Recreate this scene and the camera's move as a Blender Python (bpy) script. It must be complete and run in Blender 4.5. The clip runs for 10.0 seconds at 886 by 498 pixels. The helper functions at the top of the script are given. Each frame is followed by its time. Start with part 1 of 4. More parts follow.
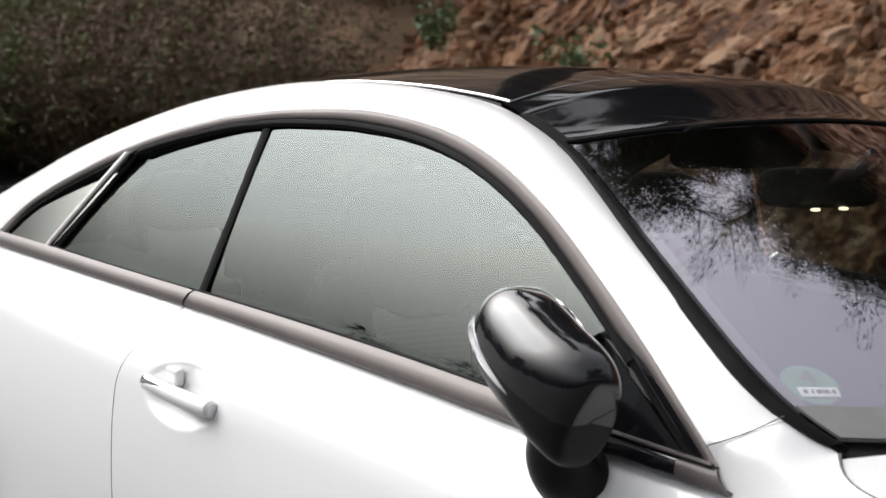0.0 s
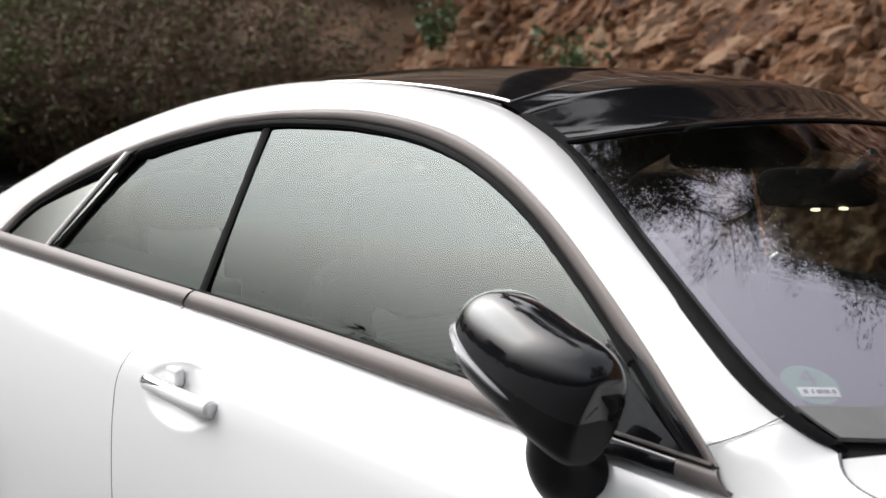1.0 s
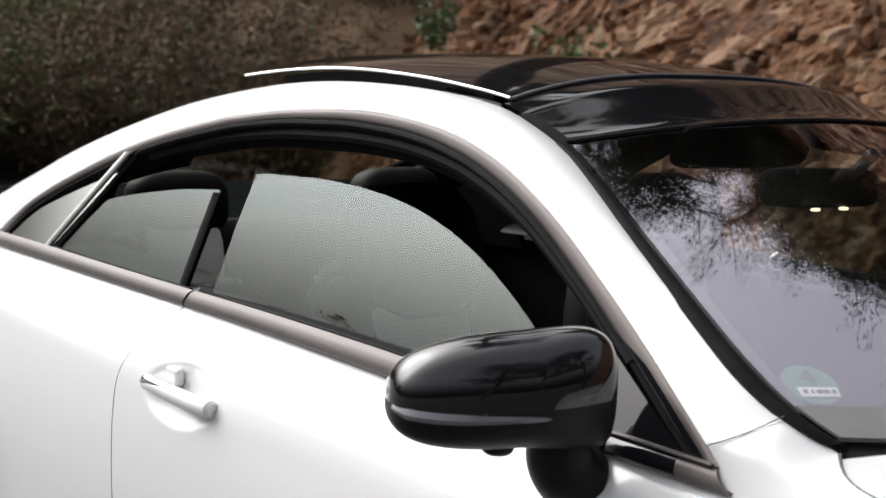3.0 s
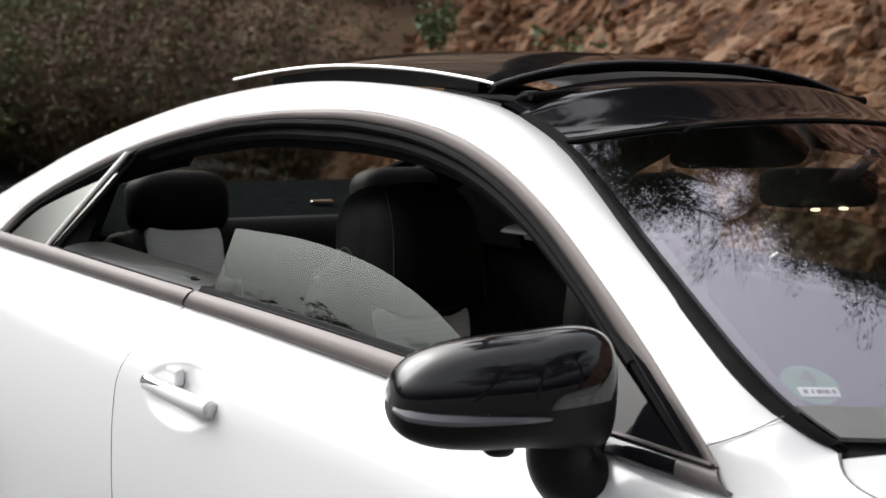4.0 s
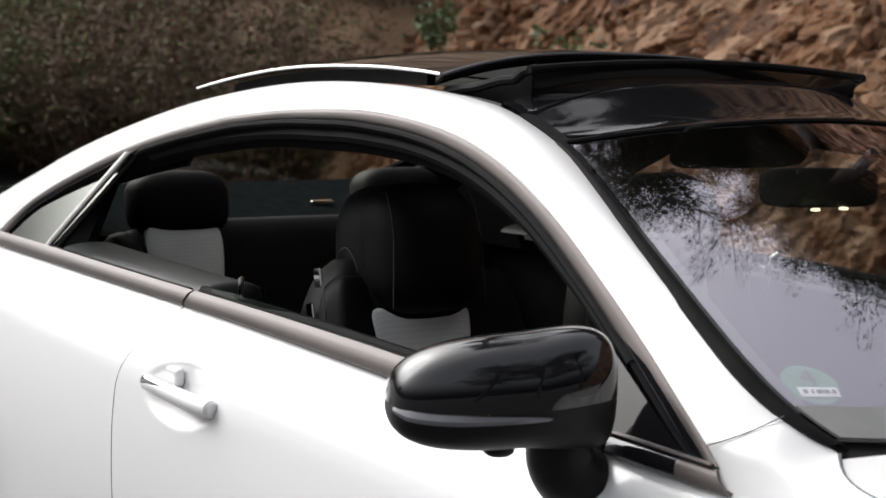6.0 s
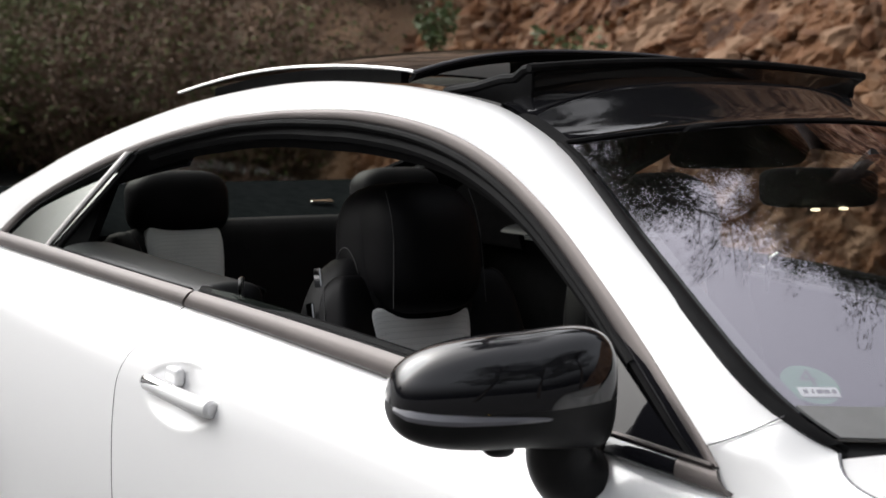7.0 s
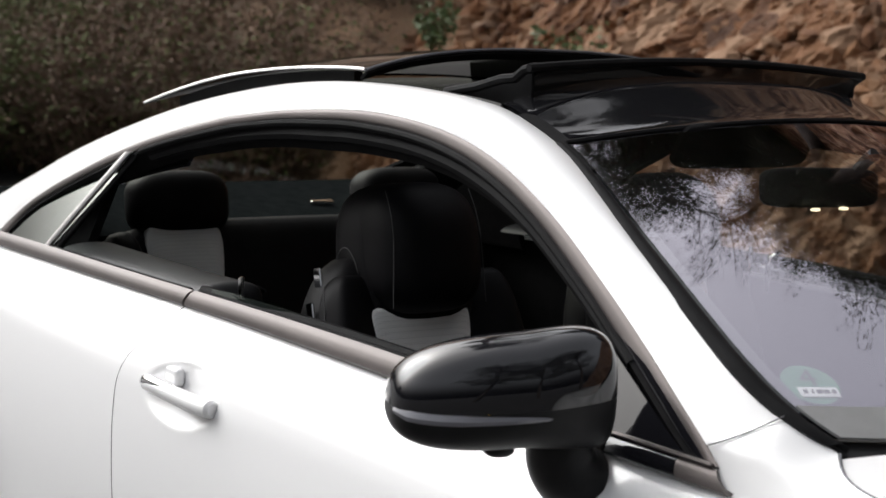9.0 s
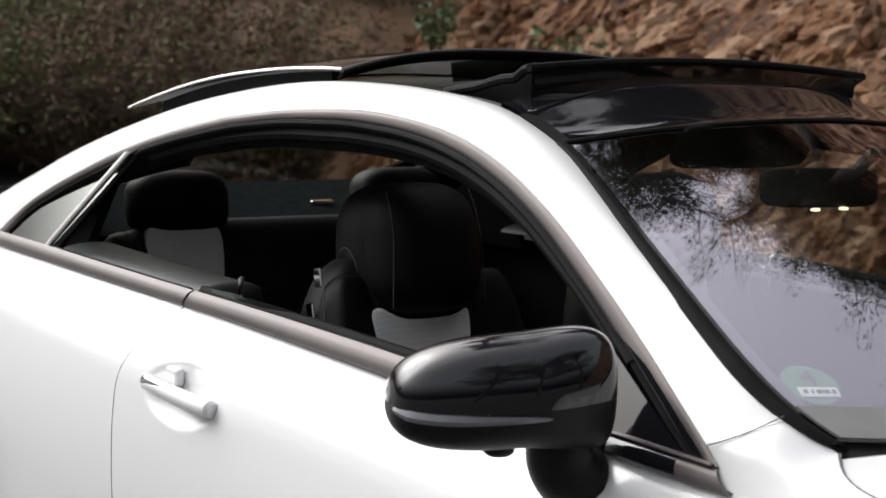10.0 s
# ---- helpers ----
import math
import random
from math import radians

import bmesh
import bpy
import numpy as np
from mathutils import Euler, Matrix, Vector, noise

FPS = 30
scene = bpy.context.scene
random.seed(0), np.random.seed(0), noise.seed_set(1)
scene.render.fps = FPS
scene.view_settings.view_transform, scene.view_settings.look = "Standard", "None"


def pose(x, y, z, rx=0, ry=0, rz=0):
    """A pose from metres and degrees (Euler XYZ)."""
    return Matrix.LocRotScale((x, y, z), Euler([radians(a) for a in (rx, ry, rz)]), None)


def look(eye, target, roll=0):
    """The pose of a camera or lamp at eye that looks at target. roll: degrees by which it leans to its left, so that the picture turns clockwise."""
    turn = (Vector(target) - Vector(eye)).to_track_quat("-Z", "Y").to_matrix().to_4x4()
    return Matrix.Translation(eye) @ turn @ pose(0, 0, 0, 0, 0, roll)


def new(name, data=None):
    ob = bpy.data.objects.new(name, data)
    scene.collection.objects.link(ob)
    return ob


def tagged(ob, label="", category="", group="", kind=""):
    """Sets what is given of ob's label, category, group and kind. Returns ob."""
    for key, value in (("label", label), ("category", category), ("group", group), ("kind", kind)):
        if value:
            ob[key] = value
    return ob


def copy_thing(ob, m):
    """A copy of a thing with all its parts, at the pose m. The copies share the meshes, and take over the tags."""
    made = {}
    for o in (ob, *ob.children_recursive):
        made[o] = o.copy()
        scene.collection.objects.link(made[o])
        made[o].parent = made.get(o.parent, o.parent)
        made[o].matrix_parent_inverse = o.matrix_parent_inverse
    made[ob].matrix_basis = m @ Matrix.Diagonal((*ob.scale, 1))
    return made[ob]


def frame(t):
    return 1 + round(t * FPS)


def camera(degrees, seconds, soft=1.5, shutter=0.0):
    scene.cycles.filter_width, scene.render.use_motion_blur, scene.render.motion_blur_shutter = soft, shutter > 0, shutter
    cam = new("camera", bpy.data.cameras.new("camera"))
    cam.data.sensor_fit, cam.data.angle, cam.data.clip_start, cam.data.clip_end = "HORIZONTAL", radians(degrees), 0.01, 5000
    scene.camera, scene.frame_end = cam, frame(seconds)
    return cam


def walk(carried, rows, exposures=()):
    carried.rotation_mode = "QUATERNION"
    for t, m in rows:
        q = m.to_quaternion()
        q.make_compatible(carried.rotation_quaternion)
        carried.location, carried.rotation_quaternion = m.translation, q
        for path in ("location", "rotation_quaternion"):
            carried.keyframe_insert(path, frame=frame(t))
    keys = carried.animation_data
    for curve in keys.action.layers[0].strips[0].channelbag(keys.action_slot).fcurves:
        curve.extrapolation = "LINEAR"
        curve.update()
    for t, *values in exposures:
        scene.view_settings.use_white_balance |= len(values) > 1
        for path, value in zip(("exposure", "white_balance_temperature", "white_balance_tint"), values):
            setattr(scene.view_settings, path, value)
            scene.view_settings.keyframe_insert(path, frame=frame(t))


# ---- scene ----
cam = camera(27.6, 10.0, soft=1.6)
cam.data.dof.use_dof = True
cam.data.dof.focus_distance = 3.1
cam.data.dof.aperture_fstop = 7.5
EYE, AIM = (0.925, -2.511, 1.518), (-0.612, -1.257, 1.264)
walk(cam, [(0.0, look(EYE, AIM, 2.9)), (10.0, look(EYE, AIM, 2.9))], exposures=[(0.0, -0.2), (10.0, -0.2)])

# ---- light: a bright overcast sky with a soft low sun behind the cloud ----
world = bpy.data.worlds.new("overcast_sky")
scene.world = world
world.use_nodes = True
wn = world.node_tree
wn.nodes.clear()
sky = wn.nodes.new("ShaderNodeTexSky")
sky.sky_type = "NISHITA"
sky.sun_disc = False
sky.sun_elevation, sky.sun_rotation = radians(38), radians(252)
sky.air_density, sky.dust_density, sky.ozone_density = 1.0, 9.0, 1.0
grey = wn.nodes.new("ShaderNodeHueSaturation")
grey.inputs["Saturation"].default_value = 0.22
back = wn.nodes.new("ShaderNodeBackground")
back.inputs["Strength"].default_value = 0.15
wout = wn.nodes.new("ShaderNodeOutputWorld")
wn.links.new(sky.outputs["Color"], grey.inputs["Color"])
# overcast: the cloud is brightest overhead and dims towards the hazy horizon
wco = wn.nodes.new("ShaderNodeTexCoord")
wsep = wn.nodes.new("ShaderNodeSeparateXYZ")
wmap = wn.nodes.new("ShaderNodeMapRange")
wmap.interpolation_type = "SMOOTHSTEP"
for key, value in (("From Min", 0.05), ("From Max", 0.60), ("To Min", 0.16), ("To Max", 3.0)):
    wmap.inputs[key].default_value = value
wmul = wn.nodes.new("ShaderNodeVectorMath")
wmul.operation = "SCALE"
wn.links.new(wco.outputs["Generated"], wsep.inputs["Vector"])
wn.links.new(wsep.outputs["Z"], wmap.inputs["Value"])
wcap = wn.nodes.new("ShaderNodeVectorMath")
wcap.operation = "MINIMUM"
wcap.inputs[1].default_value = (24.0, 24.0, 24.0)
wn.links.new(grey.outputs["Color"], wcap.inputs[0])
wn.links.new(wcap.outputs["Vector"], wmul.inputs[0])
wn.links.new(wmap.outputs["Result"], wmul.inputs["Scale"])
wn.links.new(wmul.outputs["Vector"], back.inputs["Color"])
wn.links.new(back.outputs["Background"], wout.inputs["Surface"])
sun = new("sun", bpy.data.lights.new("sun", "SUN"))
sun.data.energy, sun.data.angle, sun.data.color = 0.3, radians(60), (1.0, 0.96, 0.9)
sun.matrix_world = look((-6.5, -2.0, 9.5), (-1.5, 0.0, 1.0))


# ---- materials ----
def material(name, color, rough=0.5, metal=0.0, coat=0.0, spec=0.5):
    m = bpy.data.materials.new(name)
    m.use_nodes = True
    b = m.node_tree.nodes["Principled BSDF"]
    b.inputs["Base Color"].default_value = (*color, 1)
    b.inputs["Roughness"].default_value = rough
    b.inputs["Metallic"].default_value = metal
    b.inputs["Coat Weight"].default_value = coat
    b.inputs["Coat Roughness"].default_value = 0.03
    b.inputs["Specular IOR Level"].default_value = spec
    return m


def textured(m, scale, low, high, detail=6.0, bump=0.0, fine=60.0, rough=None, stretch=(1, 1, 1), distort=0.0):
    """Two scales of noise drive the colour, a fine one the relief."""
    t = m.node_tree
    b = t.nodes["Principled BSDF"]
    co = t.nodes.new("ShaderNodeTexCoord")
    mp = t.nodes.new("ShaderNodeMapping")
    mp.inputs["Scale"].default_value = stretch
    t.links.new(co.outputs["Object"], mp.inputs["Vector"])
    n1 = t.nodes.new("ShaderNodeTexNoise")
    n1.inputs["Scale"].default_value, n1.inputs["Detail"].default_value = scale, detail
    n1.inputs["Distortion"].default_value = distort
    n2 = t.nodes.new("ShaderNodeTexNoise")
    n2.inputs["Scale"].default_value, n2.inputs["Detail"].default_value = fine, 4
    for n in (n1, n2):
        t.links.new(mp.outputs["Vector"], n.inputs["Vector"])
    mix = t.nodes.new("ShaderNodeMath")
    mix.operation = "MULTIPLY_ADD"
    mix.inputs[1].default_value = 0.3
    t.links.new(n2.outputs["Fac"], mix.inputs[0])
    t.links.new(n1.outputs["Fac"], mix.inputs[2])
    ramp = t.nodes.new("ShaderNodeValToRGB")
    ramp.color_ramp.elements[0].position, ramp.color_ramp.elements[0].color = 0.42, (*low, 1)
    ramp.color_ramp.elements[1].position, ramp.color_ramp.elements[1].color = 0.85, (*high, 1)
    t.links.new(mix.outputs[0], ramp.inputs["Fac"])
    t.links.new(ramp.outputs["Color"], b.inputs["Base Color"])
    if rough:
        mr = t.nodes.new("ShaderNodeMapRange")
        mr.inputs["To Min"].default_value, mr.inputs["To Max"].default_value = rough
        t.links.new(n1.outputs["Fac"], mr.inputs["Value"])
        t.links.new(mr.outputs["Result"], b.inputs["Roughness"])
    if bump:
        bp = t.nodes.new("ShaderNodeBump")
        bp.inputs["Strength"].default_value, bp.inputs["Distance"].default_value = bump, 0.5 / fine
        t.links.new(n2.outputs["Fac"], bp.inputs["Height"])
        t.links.new(bp.outputs["Normal"], b.inputs["Normal"])
    return m


def glass(name, tint, share, gloss=(1, 1, 1), slant=1.0):
    """A thin pane: tinted straight-through light plus a mirror share that grows at a slant."""
    m = bpy.data.materials.new(name)
    m.use_nodes = True
    t = m.node_tree
    t.nodes.clear()
    o = t.nodes.new("ShaderNodeOutputMaterial")
    mix = t.nodes.new("ShaderNodeMixShader")
    lw = t.nodes.new("ShaderNodeLayerWeight")
    lw.inputs["Blend"].default_value = 0.5
    pw = t.nodes.new("ShaderNodeMath")
    pw.operation = "POWER"
    pw.inputs[1].default_value = 5.0
    fr = t.nodes.new("ShaderNodeMapRange")
    fr.inputs["To Min"].default_value, fr.inputs["To Max"].default_value = share, slant
    t.links.new(lw.outputs["Facing"], pw.inputs[0])
    t.links.new(pw.outputs[0], fr.inputs["Value"])
    tr = t.nodes.new("ShaderNodeBsdfTransparent")
    tr.inputs["Color"].default_value = (*tint, 1)
    gl = t.nodes.new("ShaderNodeBsdfGlossy")
    gl.inputs["Roughness"].default_value = 0.0
    gl.inputs["Color"].default_value = (*gloss, 1)
    t.links.new(fr.outputs["Result"], mix.inputs["Fac"])
    t.links.new(tr.outputs["BSDF"], mix.inputs[1])
    t.links.new(gl.outputs["BSDF"], mix.inputs[2])
    t.links.new(mix.outputs["Shader"], o.inputs["Surface"])
    return m


PAINT = textured(material("white_paint", (0.8, 0.8, 0.8), 0.3, 0, 0.6), 3.0, (0.765, 0.762, 0.765), (0.775, 0.772, 0.773), fine=900, rough=(0.27, 0.31))
TRIM = textured(material("satin_trim", (0.2, 0.187, 0.183), 0.4, 0.65), 12, (0.098, 0.086, 0.083), (0.120, 0.105, 0.101), fine=400, rough=(0.44, 0.52))
SILVER = textured(material("satin_silver", (0.6, 0.59, 0.58), 0.35, 0.8), 12, (0.55, 0.54, 0.53), (0.66, 0.65, 0.64), fine=400, rough=(0.3, 0.4))
CHROME = material("chrome", (0.85, 0.85, 0.86), 0.08, 1.0)
RUBBER = textured(material("black_rubber", (0.012, 0.012, 0.013), 0.55, 0, 0, 0.05), 20, (0.006, 0.006, 0.0065), (0.012, 0.012, 0.0125), fine=300, bump=0.05)
GLOSS_BLACK = material("gloss_black", (0.008, 0.008, 0.010), 0.07, 0, 1.0, 0.1)
ROOF_GLASS = material("black_roof_glass", (0.006, 0.006, 0.007), 0.05, 0, 0, 0.22)
PLASTIC = textured(material("black_plastic", (0.01, 0.01, 0.01), 0.42, 0, 0, 0.18), 30, (0.007, 0.007, 0.0075), (0.013, 0.013, 0.0135), fine=700, bump=0.15)
LEATHER = textured(material("black_leather", (0.006, 0.006, 0.007), 0.5, 0, 0, 0.10), 14, (0.004, 0.004, 0.0045), (0.008, 0.0075, 0.0085), fine=500, bump=0.25, rough=(0.45, 0.6))
INSERT = textured(material("light_grey_leather", (0.42, 0.42, 0.42), 0.5), 10, (0.76, 0.76, 0.755), (0.84, 0.84, 0.83), fine=260, bump=0.5)


def perforate(m, scale):
    """Rows of small punched holes: darker and sunk."""
    t = m.node_tree
    b = t.nodes["Principled BSDF"]
    co = t.nodes.new("ShaderNodeTexCoord")
    vo = t.nodes.new("ShaderNodeTexVoronoi")
    vo.inputs["Scale"].default_value, vo.inputs["Randomness"].default_value = scale, 0.0
    mr = t.nodes.new("ShaderNodeMapRange")
    for key, value in (("From Min", 0.18), ("From Max", 0.34), ("To Min", 0.62), ("To Max", 1.0)):
        mr.inputs[key].default_value = value
    mul = t.nodes.new("ShaderNodeMix")
    mul.data_type, mul.blend_type = "RGBA", "MULTIPLY"
    mul.inputs["Factor"].default_value = 1.0
    old = b.inputs["Base Color"].links[0].from_socket
    t.links.new(co.outputs["Object"], vo.inputs["Vector"])
    t.links.new(vo.outputs["Distance"], mr.inputs["Value"])
    t.links.new(old, mul.inputs["A"])
    t.links.new(mr.outputs["Result"], mul.inputs["B"])
    t.links.new(mul.outputs["Result"], b.inputs["Base Color"])
    return m


perforate(INSERT, 330)
LINER = textured(material("dark_headliner", (0.02, 0.02, 0.02), 0.9, 0, 0, 0.05), 40, (0.008, 0.008, 0.0085), (0.014, 0.0135, 0.014), fine=500, bump=0.2)
DASH = textured(material("grey_dashboard", (0.05, 0.05, 0.055), 0.6), 30, (0.008, 0.009, 0.0095), (0.014, 0.014, 0.015), fine=600, bump=0.2)
STITCH = material("grey_thread", (0.06, 0.06, 0.06), 0.8)
SIDE_GLASS = glass("tinted_side_glass", (0.42, 0.48, 0.46), 0.079, (0.93, 1.0, 0.97))
PANE_GLASS = glass("fixed_pane_glass", (0.5, 0.55, 0.53), 0.36, (0.95, 1.0, 0.98))
SCREEN = glass("windscreen_glass", (0.80, 0.83, 0.80), 0.36, (0.95, 0.90, 1.0))
REAR_GLASS = glass("rear_glass", (0.86, 0.88, 0.80), 0.008, slant=0.02)
MIRROR = material("mirror_silver", (0.9, 0.9, 0.92), 0.02, 1.0)
TYRE = textured(material("tyre_rubber", (0.02, 0.02, 0.02), 0.8), 20, (0.016, 0.016, 0.016), (0.03, 0.03, 0.03), fine=200, bump=0.2)
ALLOY = material("alloy", (0.55, 0.55, 0.56), 0.25, 1.0)
ASPHALT = textured(material("asphalt", (0.05, 0.05, 0.05), 0.85), 0.6, (0.04, 0.039, 0.038), (0.065, 0.062, 0.06), fine=120, bump=0.6)


# ---- small mesh tools ----
def finish(bm, angle=38):
    bmesh.ops.recalc_face_normals(bm, faces=bm.faces)
    for f in bm.faces:
        f.smooth = True
    for e in bm.edges:
        if len(e.link_faces) == 2 and e.calc_face_angle(0) > radians(angle):
            e.smooth = False
    return bm


def part(name, bm, mat, parent=None, label="", at=None, angle=38):
    """Links a bmesh as one mesh object, under its thing where there is one. at: the place of its own origin."""
    finish(bm, angle)
    if at:
        bmesh.ops.translate(bm, verts=bm.verts, vec=-Vector(at))
    me = bpy.data.meshes.new(name)
    bm.to_mesh(me)
    bm.free()
    me.materials.append(mat)
    ob = new(name, me)
    if at:
        ob.location = at
    if parent:
        ob.parent = parent
    if label:
        ob["label"] = label
    return ob


def spline(points):
    """A smooth curve through the points; takes 0 to 1 along its length."""
    p = np.array(points, float)
    d = np.concatenate([[0], np.cumsum(np.linalg.norm(np.diff(p, axis=0), axis=1))])
    d /= d[-1]
    m = np.gradient(p, d, axis=0)

    def at(s):
        s = min(max(s, 0.0), 1.0)
        i = min(int(np.searchsorted(d, s, side="right")) - 1, len(d) - 2)
        h = d[i + 1] - d[i]
        t = (s - d[i]) / h
        return ((2 * t**3 - 3 * t**2 + 1) * p[i] + (t**3 - 2 * t**2 + t) * h * m[i]
                + (-2 * t**3 + 3 * t**2) * p[i + 1] + (t**3 - t**2) * h * m[i + 1])
    return at


def profile(points):
    """z, or any value, as a smooth function of x."""
    p = sorted(points)
    xs, zs = np.array([a for a, _ in p]), np.array([b for _, b in p])
    m = np.gradient(zs, xs)

    def at(x):
        if x <= xs[0]:
            return float(zs[0] + (x - xs[0]) * m[0])
        if x >= xs[-1]:
            return float(zs[-1] + (x - xs[-1]) * m[-1])
        i = min(int(np.searchsorted(xs, x, side="right")) - 1, len(xs) - 2)
        h = xs[i + 1] - xs[i]
        t = (x - xs[i]) / h
        return float((2 * t**3 - 3 * t**2 + 1) * zs[i] + (t**3 - 2 * t**2 + t) * h * m[i]
                     + (-2 * t**3 + 3 * t**2) * zs[i + 1] + (t**3 - t**2) * h * m[i + 1])
    return at


def sheet(fn, nu, nv, thick=0.0):
    """A grid surface; thick gives it depth on the inner side."""
    bm = bmesh.new()
    rows = [[bm.verts.new(fn(i / nu, j / nv)) for j in range(nv + 1)] for i in range(nu + 1)]
    for i in range(nu):
        for j in range(nv):
            bm.faces.new((rows[i][j], rows[i + 1][j], rows[i + 1][j + 1], rows[i][j + 1]))
    if thick:
        bmesh.ops.recalc_face_normals(bm, faces=bm.faces)
        bmesh.ops.solidify(bm, geom=bm.faces[:], thickness=thick)
    return bm


def tube(points, r, sides=8, cap=True, flat=1.0):
    """A swept bar through the points; r a number or a list."""
    bm = bmesh.new()
    pts = [Vector(p) for p in points]
    rings, side = [], None
    for i, p in enumerate(pts):
        d = (pts[min(i + 1, len(pts) - 1)] - pts[max(i - 1, 0)]).normalized()
        if side is None:
            side = d.cross(Vector((0, 0, 1)) if abs(d.z) < 0.9 else Vector((0, 1, 0))).normalized()
        side = (side - d * side.dot(d)).normalized()
        up = side.cross(d)
        q = r[i] if isinstance(r, (list, tuple)) else r
        rings.append([bm.verts.new(p + side * math.cos(a) * q + up * math.sin(a) * q * flat)
                      for a in (2 * math.pi * k / sides for k in range(sides))])
    for a, b in zip(rings, rings[1:]):
        for k in range(sides):
            bm.faces.new((a[k], a[(k + 1) % sides], b[(k + 1) % sides], b[k]))
    if cap:
        bm.faces.new(rings[0][::-1]), bm.faces.new(rings[-1])
    return bm


def pad(size, m=Matrix(), power=3.5, nu=24, nv=14, shape=None):
    """A cushion: a ball squared off by the power, and bent by shape(x, y, z) in unit space."""
    bm = bmesh.new()

    def sp(c):
        return math.copysign(abs(c) ** (2 / power), c)
    rows = []
    for j in range(1, nv):
        a = math.pi * j / nv - math.pi / 2
        rows.append([])
        for i in range(nu):
            b = 2 * math.pi * i / nu
            p = Vector((sp(math.cos(a)) * sp(math.cos(b)), sp(math.cos(a)) * sp(math.sin(b)), sp(math.sin(a))))
            rows[-1].append(p)
    ends = [Vector((0, 0, -1)), Vector((0, 0, 1))]

    def put(p):
        q = Vector(shape(*p)) if shape else p
        return bm.verts.new(m @ Vector((q.x * size[0] / 2, q.y * size[1] / 2, q.z * size[2] / 2)))
    vr = [[put(p) for p in r] for r in rows]
    lo, hi = put(ends[0]), put(ends[1])
    for a, b in zip(vr, vr[1:]):
        for i in range(nu):
            bm.faces.new((a[i], a[(i + 1) % nu], b[(i + 1) % nu], b[i]))
    for i in range(nu):
        bm.faces.new((lo, vr[0][(i + 1) % nu], vr[0][i]))
        bm.faces.new((hi, vr[-1][i], vr[-1][(i + 1) % nu]))
    return bm


def box(size, m=Matrix(), bevel=0.0):
    bm = bmesh.new()
    bmesh.ops.create_cube(bm, size=1, matrix=m @ Matrix.Diagonal((*size, 1)))
    if bevel:
        bmesh.ops.bevel(bm, geom=bm.edges[:], offset=bevel, segments=2, affect="EDGES")
    return bm


def disc(r, depth, m=Matrix(), n=32, bevel=0.0):
    bm = bmesh.new()
    bmesh.ops.create_cone(bm, cap_ends=True, segments=n, radius1=r, radius2=r, depth=depth, matrix=m)
    if bevel:
        bmesh.ops.bevel(bm, geom=[e for e in bm.edges if len(e.link_faces) == 2 and e.calc_face_angle(0) > 1], offset=bevel, segments=2, affect="EDGES")
    return bm


def join(*bms):
    out = bms[0]
    for b in bms[1:]:
        me = bpy.data.meshes.new("join")
        b.to_mesh(me)
        b.free()
        out.from_mesh(me)
        bpy.data.meshes.remove(me)
    return out


def mirrored(bm, s):
    """The same on the other flank of the car for s = +1 (the near flank is s = -1)."""
    if s > 0:
        for v in bm.verts:
            v.co.y = -v.co.y
        bmesh.ops.reverse_faces(bm, faces=bm.faces)
    return bm


# ---- the car's lines: x forward from the front axle, y to its left, z up ----
def inset_rear(x):
    t = max(0.0, (-1.9 - x) / 1.05)
    return 0.11 * t * t if t < 1 else 0.11 + 0.20 * (t - 1)


def flank(x, z):
    """Half-width of the glasshouse."""
    return 0.80 - 0.40 * (z - 0.95) - inset_rear(x)


def on_side(x, z, off=0.0):
    return Vector((x, -(flank(x, z) + off), z))


BELT_LOW = profile([(-3.98, 0.93), (-3.4, 0.945), (-2.965, 0.953), (-2.519, 0.967), (-1.94, 0.971), (-1.287, 0.956), (-0.788, 0.939), (-0.561, 0.933), (-0.2, 0.915), (0.8, 0.72)])
BELT_UP = profile([(-2.95, 0.970), (-2.772, 0.979), (-2.3, 0.990), (-1.926, 0.991), (-1.294, 0.982), (-0.798, 0.965), (-0.56, 0.960)])
ARCH_OUT = spline([(-0.598, 0.964), (-0.629, 0.986), (-0.701, 1.031), (-0.776, 1.078), (-0.854, 1.124), (-0.934, 1.169), (-1.019, 1.215), (-1.102, 1.254), (-1.186, 1.288), (-1.269, 1.314), (-1.351, 1.332), (-1.432, 1.343), (-1.513, 1.349), (-1.595, 1.351), (-1.678, 1.348), (-1.762, 1.342), (-1.848, 1.334), (-1.936, 1.322), (-2.027, 1.308), (-2.122, 1.288), (-2.222, 1.264), (-2.328, 1.236), (-2.44, 1.201), (-2.558, 1.16), (-2.687, 1.113), (-2.826, 1.054), (-2.965, 0.975)])
ARCH_IN = spline([(-0.636, 0.96), (-0.679, 0.984), (-0.753, 1.029), (-0.832, 1.078), (-0.914, 1.127), (-0.997, 1.173), (-1.082, 1.217), (-1.168, 1.254), (-1.252, 1.283), (-1.335, 1.304), (-1.417, 1.318), (-1.5, 1.326), (-1.582, 1.329), (-1.666, 1.329), (-1.75, 1.324), (-1.837, 1.318), (-1.925, 1.307), (-2.016, 1.293), (-2.11, 1.273), (-2.211, 1.25), (-2.316, 1.222), (-2.426, 1.187), (-2.544, 1.147), (-2.672, 1.101), (-2.811, 1.043), (-2.91, 0.975)])
arch_in_samples = [ARCH_IN(i / 60) for i in range(61)]
ARCH_Z = profile([(float(p[0]), float(p[1])) for p in arch_in_samples[::2]])
